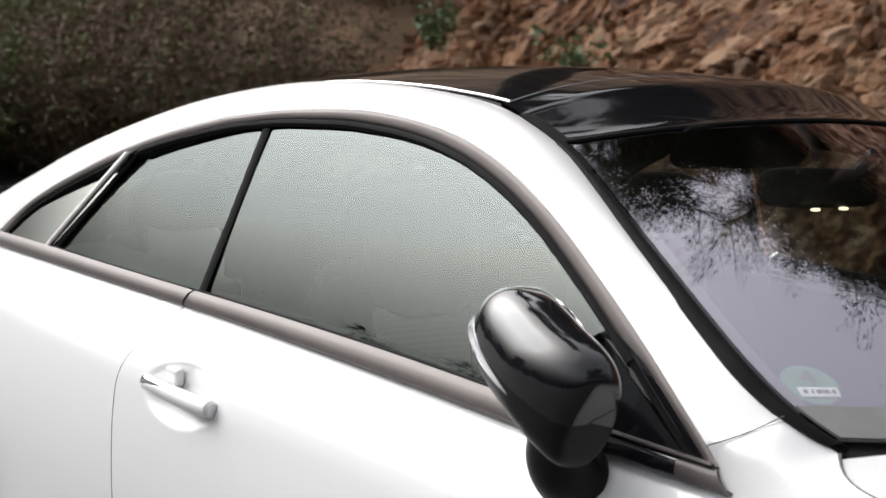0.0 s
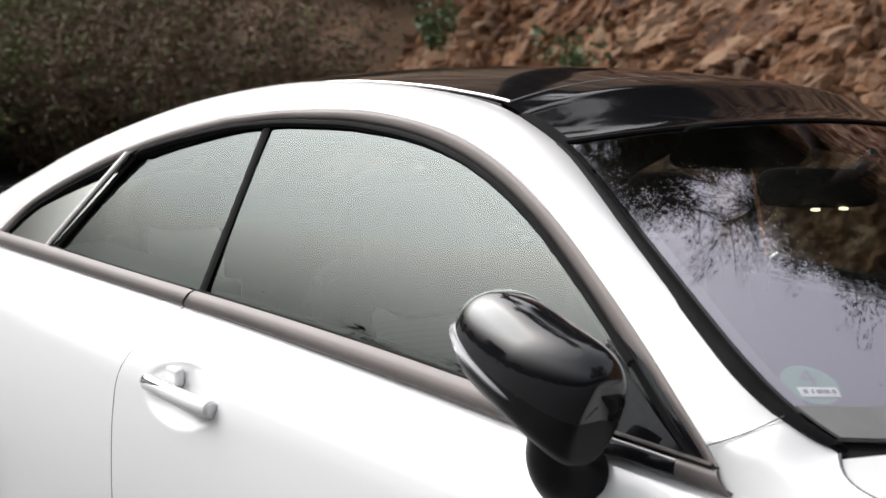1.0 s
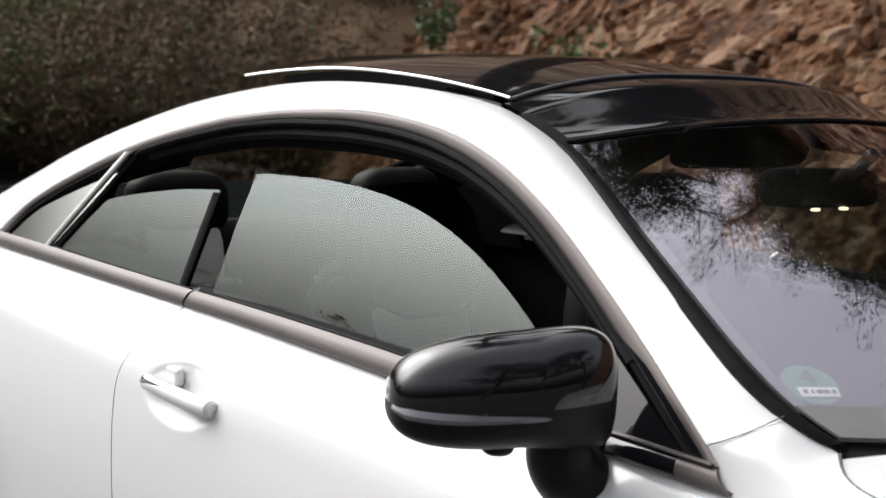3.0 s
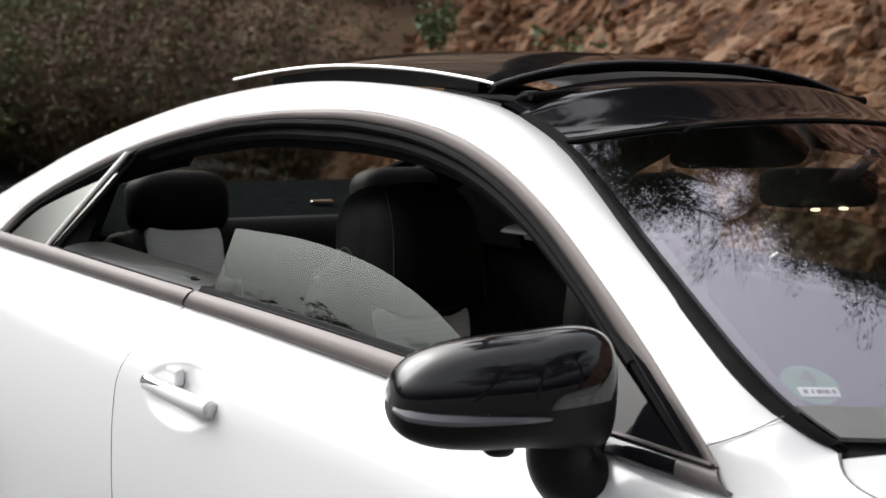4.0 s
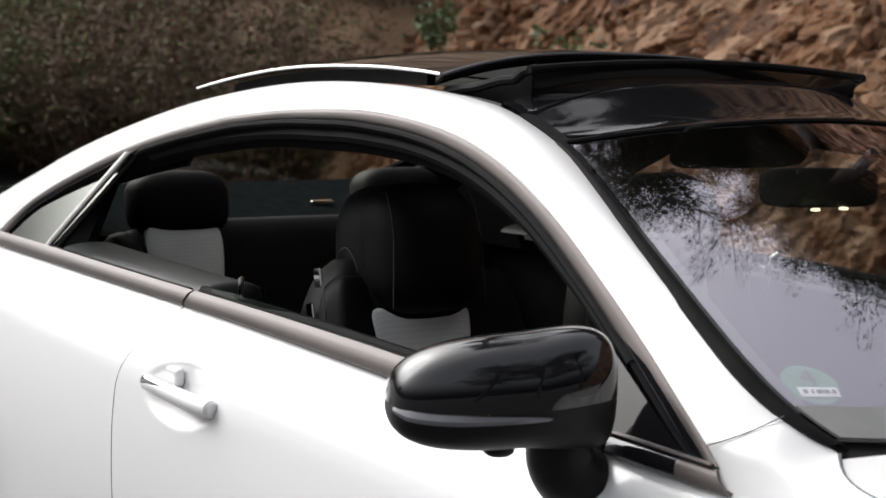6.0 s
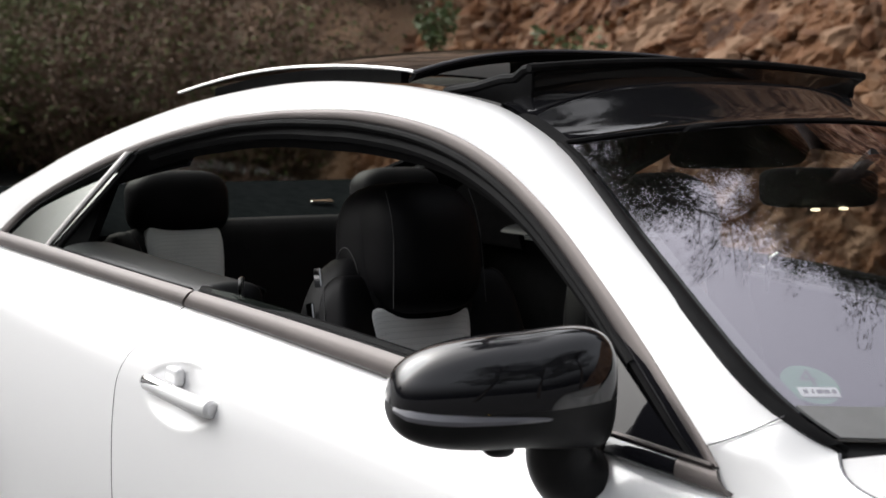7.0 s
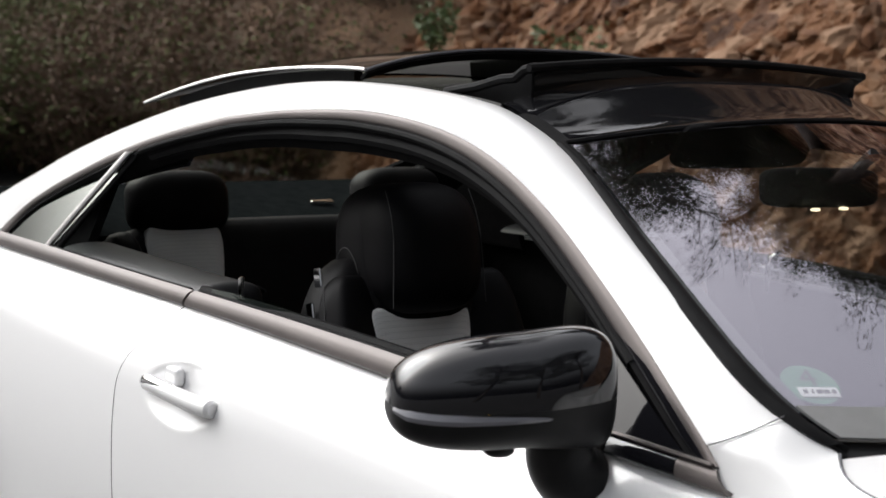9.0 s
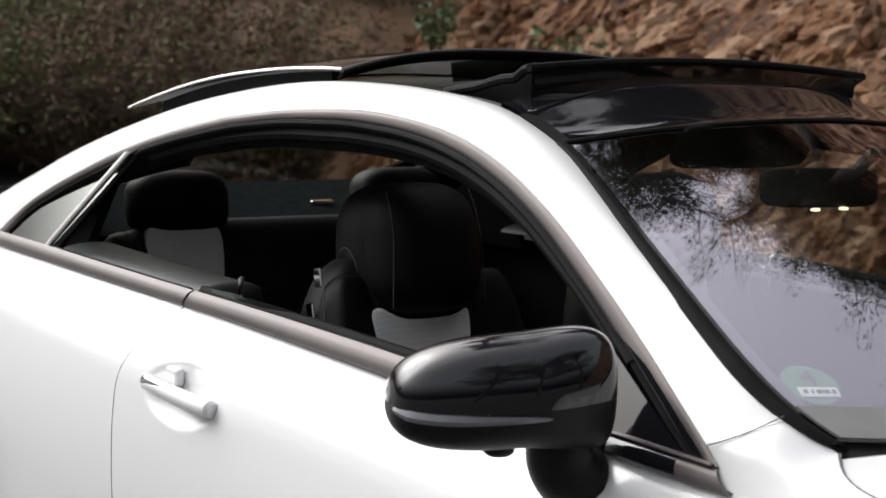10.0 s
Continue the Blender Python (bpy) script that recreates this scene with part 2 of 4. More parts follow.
RAIL_UP = spline([(-0.542, -0.734, 1.034), (-0.642, -0.725, 1.083), (-0.785, -0.690, 1.149), (-0.969, -0.625, 1.228), (-1.081, -0.582, 1.274), (-1.199, -0.538, 1.318), (-1.303, -0.514, 1.349), (-1.385, -0.50, 1.369), (-1.563, -0.49, 1.386), (-1.702, -0.485, 1.389), (-1.9, -0.482, 1.383), (-2.25, -0.50, 1.330), (-2.6, -0.525, 1.235), (-2.95, -0.54, 1.122), (-3.26, -0.555, 1.0), (-3.75, -0.52, 0.945)])
SCREEN_EDGE = spline([(-1.222, -0.532, 1.325), (-1.081, -0.582, 1.274), (-0.969, -0.625, 1.228), (-0.785, -0.690, 1.149), (-0.642, -0.725, 1.083), (-0.542, -0.734, 1.034), (-0.482, -0.702, 1.004)])
RAIL_LOW = spline([(-0.629, 0.986), (-0.701, 1.031), (-0.776, 1.078), (-0.854, 1.124), (-0.934, 1.169), (-1.019, 1.215), (-1.102, 1.254), (-1.186, 1.288), (-1.269, 1.314), (-1.351, 1.332), (-1.432, 1.343), (-1.513, 1.349), (-1.595, 1.351), (-1.678, 1.348), (-1.762, 1.342), (-1.848, 1.334), (-1.936, 1.322), (-2.027, 1.308), (-2.122, 1.288), (-2.222, 1.264), (-2.328, 1.236), (-2.44, 1.201), (-2.558, 1.16), (-2.687, 1.113), (-2.826, 1.054), (-2.965, 0.975), (-3.3, 0.955), (-3.75, 0.935)])
ROOF_EDGE = profile([(-1.1, 1.270), (-1.2, 1.318), (-1.303, 1.349), (-1.385, 1.369), (-1.563, 1.386), (-1.702, 1.389), (-1.9, 1.383), (-2.27, 1.330), (-2.6, 1.25), (-3.03, 1.12), (-3.34, 1.0)])
ROOF_MID = profile([(-1.05, 1.345), (-1.15, 1.393), (-1.22, 1.412), (-1.3, 1.423), (-1.42, 1.431), (-1.57, 1.436), (-1.79, 1.431), (-2.06, 1.411), (-2.4, 1.374), (-2.9, 1.26), (-3.34, 1.06)])
EDGE_Y = 0.482


def roof(x, y):
    e = ROOF_EDGE(x)
    square = 2.4 + 0.7 * min(1.0, max(0.0, (x + 1.5) / 0.2))
    return e + (ROOF_MID(x) - e) * (1 - min(1.0, abs(y / 0.49) ** square))


SECTION = profile([(0.18, 0.86), (0.25, 0.885), (0.35, 0.905), (0.5, 0.915), (0.65, 0.918), (0.78, 0.905), (0.84, 0.892), (0.88, 0.875), (0.92, 0.842), (0.945, 0.815), (0.96, 0.797), (0.975, 0.782)])


def width(x, z):
    """Half-width of the lower body."""
    low = BELT_LOW(x)
    w = SECTION(z + (0.965 - low) * max(0, (z - 0.3)) / 0.66)
    front = max(0.0, (x + 0.35) / 1.19)
    high = min(1.0, max(0.0, (z - 0.70) / 0.26))
    rear = inset_rear(x)
    return w - 0.2 * front**2.2 - rear * high - (1 - high) * min(rear, 0.05 + 0.25 * max(0, -3.3 - x))
# ---- the car ----
car = tagged(new("car"), "white two-door coupe with black glass roof parked on asphalt", "car")

DOOR_REAR = profile([(0.28, -1.90), (0.45, -1.932), (0.611, -1.955), (0.694, -1.968), (0.775, -1.983), (0.831, -1.989), (0.864, -1.980), (0.898, -1.957), (0.936, -1.937), (0.975, -1.916)])
DOOR_FRONT = profile([(0.28, -0.58), (0.5, -0.60), (0.8, -0.62), (0.94, -0.60)])
GAP = 0.0016


def arch_cut(bm, cx):
    """Opens the wheel arch round an axle."""
    r, cz = 0.365, 0.345
    bmesh.ops.delete(bm, geom=[f for f in bm.faces if math.hypot(f.calc_center_median().x - cx, f.calc_center_median().z - cz) < r], context="FACES")
    for v in bm.verts:
        d = math.hypot(v.co.x - cx, v.co.z - cz)
        if abs(d - r) < 0.03 and v.is_boundary:
            v.co.x, v.co.z = cx + (v.co.x - cx) * r / d, cz + (v.co.z - cz) * r / d
    return bm


def dimple(x, z):
    """The shallow oval dish behind a door handle."""
    r = ((x + 1.768) / 0.124) ** 2 + ((z - 0.836) / 0.055) ** 2
    return 0.022 * max(0.0, 1 - r) ** 0.95


def flank_panel(x_rear, x_front, nu, nv, low=0.24):
    def fn(u, v):
        top = 0.955
        z = low + (top - low) * v
        x = x_rear(z) * (1 - u) + x_front(z) * u
        z = low + (BELT_LOW(x) - 0.001 - low) * v
        x = x_rear(z) * (1 - u) + x_front(z) * u
        return Vector((x, -(width(x, z) - dimple(x, z)), z))
    return fn


def fender_fn(u, v):
    if v < 0.7:
        low = 0.24
        q = v / 0.7
        xr = DOOR_FRONT(low + 0.69 * q) + GAP * 2
        x = xr + (0.78 - xr) * u
        z = low + (BELT_LOW(x) - 0.004 - low) * q
        return Vector((x, -width(x, z), z))
    q = (v - 0.7) / 0.3
    k, j = min(1.0, 2 * q), max(0.0, 2 * q - 1)
    xr = -0.612 - 0.024 * k + 0.070 * j
    x = xr + (0.78 - xr) * u**1.5
    z0 = BELT_LOW(x) - 0.004
    y0 = width(x, z0)
    hy, hz = hood_edge(x if u > 0 else -0.542)
    if x < -0.542:
        hy, hz = hood_edge(-0.542)
    ym, zm = y0 - 0.011 - 0.03 * u, z0 + 0.53 * (hz - z0) + 0.1 * u * (hz - z0)
    return Vector((x, -(y0 + (ym - y0) * k + (hy - ym) * j**1.3), z0 + (zm - z0) * k + (hz - zm) * j))


def hood_edge(x):
    if x < -0.478:
        t = (-0.478 - x) / 0.064
        return 0.704 + 0.032 * t, 0.997 + 0.035 * t
    f = (x + 0.478) / 1.26
    g = 1 - math.exp(-(x + 0.478) / 0.05)
    return 0.704 + 0.074 * g - 0.16 * f**1.6, 0.999 - 0.026 * g - 0.04 * f - 0.18 * f**3


def body_side(s):
    q = part("rear_quarter_panel", mirrored(arch_cut(sheet(flank_panel(lambda z: -3.92, lambda z: DOOR_REAR(z) - GAP, 70, 30), 70, 30), -2.873), s), PAINT, car)
    d = part("door", mirrored(sheet(flank_panel(lambda z: DOOR_REAR(z) + GAP, lambda z: DOOR_FRONT(z) - GAP, 180, 120), 180, 120, 0.008), s), PAINT, car, "white door with flush chrome handle")
    f = part("front_fender", mirrored(arch_cut(sheet(fender_fn, 50, 44), 0.0), s), PAINT, car)

    def rail(u, v):
        a, b = RAIL_LOW(u), Vector(RAIL_UP(u))
        p = on_side(a[0], a[1])
        t = (p.x + 0.6) / -2.0
        lift = 0.010 + 0.024 * min(1.0, max(0.0, t)) ** 1.2
        if p.x < -3.05:
            lift *= max(0.3, 1 - (-3.05 - p.x) / 0.6)
        lift *= min(1.0, u / 0.07)
        n = Vector((0.0, -0.55, 0.83))
        if s > 0:
            lift, b = lift * 0.4, b - Vector((0, 0, 0.010))
        return p.lerp(b, v) + n * lift * 5.9 * v * v * (1 - v)
    part("roof_rail", mirrored(sheet(rail, 90, 14, 0.01), s), PAINT, car, "white roof rail running from windscreen pillar to tail")

    def deck(u, v):
        x = -2.965 - u * 0.95
        a = Vector((x, -width(x, BELT_LOW(x)), BELT_LOW(x)))
        b = on_side(x, 0.972 - 0.04 * u)
        return a.lerp(b, v)
    part("rear_shoulder", mirrored(sheet(deck, 20, 3, 0.006), s), PAINT, car)

    # satin strip over the windows
    def strip(u, v):
        a, b = ARCH_OUT(u), ARCH_IN(u)
        x, z = a * (1 - v) + b * v
        return on_side(x, z, 0.004 * (1 - (2 * v - 1) ** 4) - 0.001 - 0.004 * v)
    def trim_share(u):
        return 0.42 + 0.58 * min(1.0, max(0.0, (u - 0.075) / 0.04))
    part("arch_foot", mirrored(sheet(lambda u, v: strip(0.114 * u, trim_share(0.114 * u) + 0.01 + (0.99 - trim_share(0.114 * u)) * v), 20, 5, 0.006), s), GLOSS_BLACK, car, "gloss black foot of the window arch")
    part("window_arch_trim", mirrored(sheet(lambda u, v: strip(u, v * trim_share(u)), 140, 6, 0.006), s), TRIM, car, "satin grey metal strip arching over the side windows")

    def seal(off, depth, w):
        pts = []
        for i in range(8, 75):
            a, b = ARCH_OUT(i / 100), ARCH_IN(i / 100)
            n = (b - a) / max(1e-6, float(np.linalg.norm(b - a)))
            x, z = b + n * off
            pts.append(on_side(x, z, -depth))
        return tube(pts, w, 8)
    part("outer_seal", mirrored(seal(0.006, 0.006, 0.007), s), RUBBER, car, "black rubber window seal")
    part("inner_seal", mirrored(seal(0.028, 0.030, 0.013), s), RUBBER, car, "black rubber window seal")

    def reveal(u, v):
        a, b = ARCH_OUT(u), ARCH_IN(u)
        n = (b - a) / max(1e-6, float(np.linalg.norm(b - a)))
        x, z = b + n * (0.055 * v - 0.004)
        return on_side(x, z, -0.006 - 0.055 * v)
    part("roof_frame", mirrored(sheet(reveal, 80, 5, 0.01), s), LINER, car)

    # dark lining inside the rail
    def rail_lining(u, v):
        a = RAIL_LOW(0.22 + 0.60 * u)
        lo, hi = on_side(a[0], a[1] - 0.015, -0.045), Vector(RAIL_UP(0.22 + 0.60 * u)) + Vector((0, 0.02, -0.03))
        return lo.lerp(hi, v)
    part("rail_lining", mirrored(sheet(rail_lining, 40, 4, 0.006), s), LINER, car)

    def rear_pillar(u, v):
        x = -2.25 - 1.04 * u
        y = 0.475 + 0.045 * u + 0.13 * v
        return Vector((x, -y, roof(x, 0.475 + 0.045 * u) - 0.012 - 0.13 * v * v))
    part("rear_pillar_lining", mirrored(sheet(rear_pillar, 24, 6, 0.008), s), LINER, car, "black lining of the rear roof pillar")

    # belt strips and the sealing lips behind them
    def belt(x0, x1, skew):
        def fn(u, v):
            x = x0 + (x1 - x0) * u + skew[0] * v * (1 - u) + skew[1] * v * u
            z = BELT_LOW(x) + (BELT_UP(x) - BELT_LOW(x)) * v
            return on_side(x, z, 0.001 + 0.006 * (1 - (2 * v - 1) ** 4))
        return fn
    part("belt_trim", mirrored(sheet(belt(-2.97, -1.922, (0.02, 0.014)), 40, 6, 0.008), s), TRIM, car, "satin grey metal strip under the side windows")
    part("belt_trim", mirrored(sheet(belt(-1.914, -0.800, (0.014, 0.0)), 50, 6, 0.008), s), TRIM, car, "satin grey metal strip under the side windows")
    part("belt_filler", mirrored(sheet(belt(-0.799, -0.659, (0.0, -0.008)), 14, 6, 0.008), s), GLOSS_BLACK, car, "gloss black strip under the mirror triangle")
    part("belt_corner", mirrored(sheet(belt(-0.658, -0.563, (-0.008, -0.035)), 10, 6, 0.008), s), TRIM, car, "satin grey corner piece of the belt strip")
    part("belt_seal", mirrored(tube([on_side(x, BELT_UP(x) + 0.003, -0.004) for x in np.linspace(-2.6, -1.93, 20)], 0.0045, 6), s), RUBBER, car)
    part("belt_seal", mirrored(tube([on_side(x, BELT_UP(x) + 0.003, -0.004) for x in np.linspace(-1.90, -0.66, 30)], 0.0055, 6), s), RUBBER, car)
    part("inner_belt_seal", mirrored(tube([on_side(x, BELT_UP(x) + 0.002, -0.030) for x in np.linspace(-1.93, -0.72, 30)], 0.009, 6), s), RUBBER, car)

    # slanting divider before the small fixed pane
    def bar(x0, z0, x1, z1, w, off):
        def fn(u, v):
            x = x0 + (x1 - x0) * u + w * (v - 0.5)
            z = z0 + (z1 - z0) * u
            return on_side(x, z, off + 0.004 * (1 - (2 * v - 1) ** 2))
        return sheet(fn, 16, 6, 0.012)
    part("divider_trim", mirrored(bar(-2.364, 1.212, -2.594, 0.990, 0.027, 0.004), s), SILVER, car, "slanting satin divider strip")
    part("divider_seal", mirrored(bar(-2.335, 1.220, -2.562, 0.991, 0.022, -0.010), s), RUBBER, car)

    def small_pane(u, v):
        z = 0.975 + 0.215 * v
        x1 = -2.37 - (1.206 - z) * 1.01
        x0 = -2.44
        for _ in range(30):
            x0 = x0 - 0.016 if ARCH_Z(x0) > z + 0.012 else x0
        return on_side(x0 + (x1 - x0) * u, z, -0.008 - 0.06 * (z - 0.975))
    pane = part("fixed_rear_pane", mirrored(sheet(small_pane, 14, 14), s), PANE_GLASS, car, "small fixed triangular rear side pane")
    pane.visible_shadow = False
    # pillar lining behind the small pane
    def lining(u, v):
        x = -2.61 - 0.32 * u
        top = min(1.20, ARCH_Z(x) + 0.02)
        return on_side(x, 0.93 + (top - 0.93) * v, -0.10)
    part("pillar_lining", mirrored(sheet(lining, 16, 6, 0.02), s), LINER, car)

    # inner skin of door and flank, with a padded sill along the glass
    def inner(u, v):
        x = -2.95 + 2.35 * u
        z = 0.26 + (BELT_UP(x) - 0.03 - 0.26) * v
        return Vector((x, -(min(width(x, z), flank(x, 0.95) + 0.03) - 0.085 - 0.02 * (1 - v)), z))
    part("door_lining", mirrored(sheet(inner, 40, 10, 0.02), s), PLASTIC, car)

    def sill(u, v):
        x = -2.60 + 0.66 * u
        a = v * math.pi
        return Vector((x, -(flank(x, 0.99) - 0.105 + 0.075 * math.cos(a)), BELT_UP(x) - 0.012 + 0.020 * math.sin(a)))
    part("rear_arm_pad", mirrored(join(sheet(sill, 20, 10, 0.004), pad((0.05, 0.15, 0.09), Matrix.Translation((-1.945, -0.69, 0.958)), 3)), s), DASH, car, "dark grey padded side panel top")
    part("lock_pin", mirrored(join(disc(0.006, 0.05, Matrix.Translation((-1.875, -0.705, 0.998)), 14, 0.002)), s), CHROME, car, "chrome lock pin")

    # black mirror triangle
    def sail(u, v):
        x = -0.600 - 0.245 * (1 - u)
        top = max(ARCH_Z(x) - 0.004, BELT_UP(x) + 0.002)
        z = BELT_UP(x) + 0.001 + (top - BELT_UP(x)) * v
        return on_side(x - 0.02 * v * (1 - u), z, 0.001)
    part("mirror_triangle", mirrored(sheet(sail, 16, 10, 0.01), s), GLOSS_BLACK, car, "glossy black triangle at the mirror foot")
    part("triangle_strip", mirrored(tube([on_side(x, BELT_UP(x) + 0.004, 0.004) for x in np.linspace(-0.83, -0.605, 10)], 0.0035, 6), s), TRIM, car)

    # handle: a bar across the dish, with a chrome upper strip
    hp = [(-1.876, 0.830), (-1.872, 0.836), (-1.861, 0.8405), (-1.84, 0.8415), (-1.80, 0.8405), (-1.75, 0.8385), (-1.70, 0.8365), (-1.664, 0.8355), (-1.651, 0.8355), (-1.646, 0.8355)]
    out = [-0.004, 0.004, 0.008, 0.011, 0.012, 0.012, 0.011, 0.009, 0.008, 0.007]
    pts = [Vector((x, -(width(x, z) + o), z)) for (x, z), o in zip(hp, out)]
    part("handle", mirrored(tube(pts, [0.007, 0.012, 0.0145, 0.0160, 0.0170, 0.0180, 0.0190, 0.0190, 0.0180, 0.012], 18, True, 0.9), s), PAINT, d)
    cp = [p + Vector((0, -0.005, 0.0085)) for p in pts]
    part("handle_strip", mirrored(tube(cp[:9], [0.007, 0.0105, 0.0115, 0.0105, 0.0090, 0.007, 0.005, 0.004, 0.003], 12), s), CHROME, d, "chrome strip along the handle")
    part("lock_cover", mirrored(pad((0.046, 0.020, 0.034), Matrix.Translation((-1.812, -(width(-1.806, 0.853) - 0.010), 0.862)), 4), s), PAINT, d)


body_side(-1)
body_side(1)


def hood(u, v):
    x = -0.47 + 1.24 * v
    hy, hz = hood_edge(x)
    y = (2 * u - 1) * (hy - 0.004)
    back_sweep = 0.16 * (1 - (2 * u - 1) ** 2) * (1 - v)
    return Vector((x + back_sweep, y, hz + 0.03 * (1 - (2 * u - 1) ** 2) - 0.002))


part("bonnet", sheet(hood, 30, 30, 0.006), PAINT, car)


def nose(u, v):
    k = 2 * u - 1
    hy, hz = hood_edge(0.77)
    z = 0.20 + (hz - 0.20) * v
    w = hy + (width(0.78, min(z, 0.70)) - hy) * (1 - v)
    return Vector((0.78 + 0.09 * (1 - k * k) + 0.05 * math.sin(math.pi * v), k * w, z + 0.02 * (1 - k * k) * v))


part("front_bumper", sheet(nose, 24, 14, 0.006), PAINT, car)


def tail(u, v):
    k = 2 * u - 1
    z = 0.24 + 0.70 * v
    return Vector((-3.92 - 0.09 * (1 - k * k) * (0.6 + 0.4 * math.sin(math.pi * v)), k * width(-3.92, z), z))


part("rear_bumper", sheet(tail, 24, 14, 0.006), PAINT, car)


def bootlid(u, v):
    k = 2 * u - 1
    x = -3.30 - 0.66 * v
    z = 0.985 - 0.03 * v + 0.012 * (1 - k * k)
    return Vector((x, k * 0.54, z))


part("boot_lid", sheet(bootlid, 20, 12, 0.006), PAINT, car)


# joint lines between pillar, wing and bonnet
JOINT = material("joint_seal", (0.10, 0.10, 0.11), 0.7)
COVER = textured(material("grey_cover", (0.12, 0.12, 0.12), 0.6), 20, (0.18, 0.18, 0.18), (0.22, 0.22, 0.22), fine=500, bump=0.2)
for s in (-1, 1):
    part("wing_joint", mirrored(tube([Vector((-0.624 + 0.080 * t, -(0.789 - 0.052 * t**1.4), 0.986 + 0.050 * t - 0.004 * math.sin(math.pi * t))) for t in np.linspace(0, 1, 12)], 0.0012, 6), s), JOINT, car)
    part("bonnet_joint", mirrored(tube([Vector((x, -(hood_edge(x)[0] - 0.002), hood_edge(x)[1] + 0.000)) for x in np.linspace(-0.476, 0.76, 60)], 0.0018, 6), s), JOINT, car)

# windscreen, its black border, the dark cowl
EDGE_FIT = np.polynomial.polynomial.polyfit(np.linspace(0, 1, 41), np.array([SCREEN_EDGE(i / 40) for i in range(41)]), 5)


def screen_edge(v):
    return Vector([float(c) for c in np.polynomial.polynomial.polyval(v, EDGE_FIT)])


SCREEN_MID = spline([(-1.125, 1.372), (-0.95, 1.305), (-0.70, 1.19), (-0.48, 1.075), (-0.30, 0.985)])


def screen_at(k, v, off=0.0):
    """k from -1 at the near edge to 1 at the far edge, v from the roof down."""
    e = screen_edge(v)
    m = SCREEN_MID(v)
    w = k * k
    x, z = m[0] + (e.x - m[0]) * w, m[1] + (e.z - m[1]) * w
    return Vector((x + off * 0.4, -e.y * k * 1.0, z + off * 0.9))


glass_half = 0.965
ws = part("windscreen", sheet(lambda u, v: screen_at((2 * u - 1) * glass_half, 0.01 + 0.95 * v), 36, 28), SCREEN, car, "raked windscreen mirroring sky and branches")
ws.visible_shadow = False
for s in (-1, 1):
    part("windscreen_seal", mirrored(sheet(lambda u, v: screen_at(-(0.974 + 0.040 * v), u * 0.995, 0.0 + 0.005 * math.sin(math.pi * v)), 40, 6, 0.008), s), RUBBER, car, "black rubber strip beside the windscreen")
    part("windscreen_border", mirrored(sheet(lambda u, v: screen_at(-(0.93 + 0.04 * v), 0.01 + u * 0.95, -0.006), 40, 2), s), GLOSS_BLACK, car)
part("header_seal", tube([screen_at(k, 0.0, 0.001) for k in np.linspace(-0.97, 0.97, 40)], 0.0045, 6), RUBBER, car)
part("screen_base_cover", sheet(lambda u, v: screen_at((2 * u - 1) * 0.965, 0.885 + 0.085 * v, 0.003), 30, 4, 0.004), COVER, car, "grey plastic cover along the foot of the windscreen")
part("cowl", sheet(lambda u, v: screen_at((2 * u - 1) * 0.98, 0.955 + 0.06 * v, -0.012 - 0.01 * v) + Vector((0.05 * v, 0, 0)), 30, 4, 0.01), PLASTIC, car, "black plastic cowl under the windscreen")


# roof glass: header strip, rear pane and rails round a real opening
SUN_F, SUN_R, SUN_Y = -1.416, -2.252, 0.467


def header(u, v):
    k = 2 * u - 1
    a = screen_at(k * 0.965, 0.0)
    y = a.y + (k * EDGE_Y - a.y) * v
    x = a.x + (SUN_F + 0.0015 - a.x) * v
    z = a.z + (roof(x, y) - a.z) * min(1.0, v * 1.5)
    return Vector((x, y, z + 0.001))


part("front_roof_pane", sheet(header, 40, 16, 0.005), ROOF_GLASS, car, "black glass roof strip above the windscreen")
for s in (-1, 1):
    part("roof_seam", mirrored(sheet(lambda u, v: Vector((SUN_F - u * 0.84, -(SUN_Y + 0.003 + 0.018 * v), roof(SUN_F - u * 0.84, 0.48) - 0.004 * (1 - v))), 40, 3, 0.006), s), GLOSS_BLACK, car)
    part("pillar_seam", mirrored(sheet(lambda u, v: Vector(RAIL_UP(0.195 + 0.075 * u)) + Vector((0, 0.03 * v, 0.001 + 0.004 * v)), 14, 3, 0.006), s), RUBBER, car)


def rear_glass(u, v):
    x = SUN_R - 0.004 - 1.06 * v
    y = (2 * u - 1) * (0.485 + 0.065 * v)
    return Vector((x, y, roof(x, y) - 0.001))


part("rear_roof_pane", sheet(lambda u, v: rear_glass(u, v * 0.16), 30, 6, 0.005), ROOF_GLASS, car, "black fixed rear roof glass")
rw = part("rear_window", sheet(lambda u, v: rear_glass(u, 0.16 + 0.84 * v), 30, 20), REAR_GLASS, car)
rw.visible_shadow = False


# headliner with the opening of the roof left free
def liner_strip(x0, x1, y0, y1, nx=16, ny=10):
    return sheet(lambda u, v: Vector((x0 + (x1 - x0) * u, y0 + (y1 - y0) * v, roof(x0 + (x1 - x0) * u, y0 + (y1 - y0) * v) - 0.045 - 0.03 * abs(2 * (y0 + (y1 - y0) * v)) ** 3)), nx, ny, 0.008)


part("headliner", join(liner_strip(-1.17, -1.45, -0.50, 0.50), liner_strip(-2.0, -2.36, -0.50, 0.50), liner_strip(-1.45, -2.0, -0.52, -0.42), liner_strip(-1.45, -2.0, 0.42, 0.52)), LINER, car)

# sunroof: glass lid with a bright edge and lift arms
def lid(u, v):
    x = SUN_F + (SUN_R - SUN_F) * v
    y = (2 * u - 1) * SUN_Y
    return Vector((x, y, roof(x, y) + 0.001))


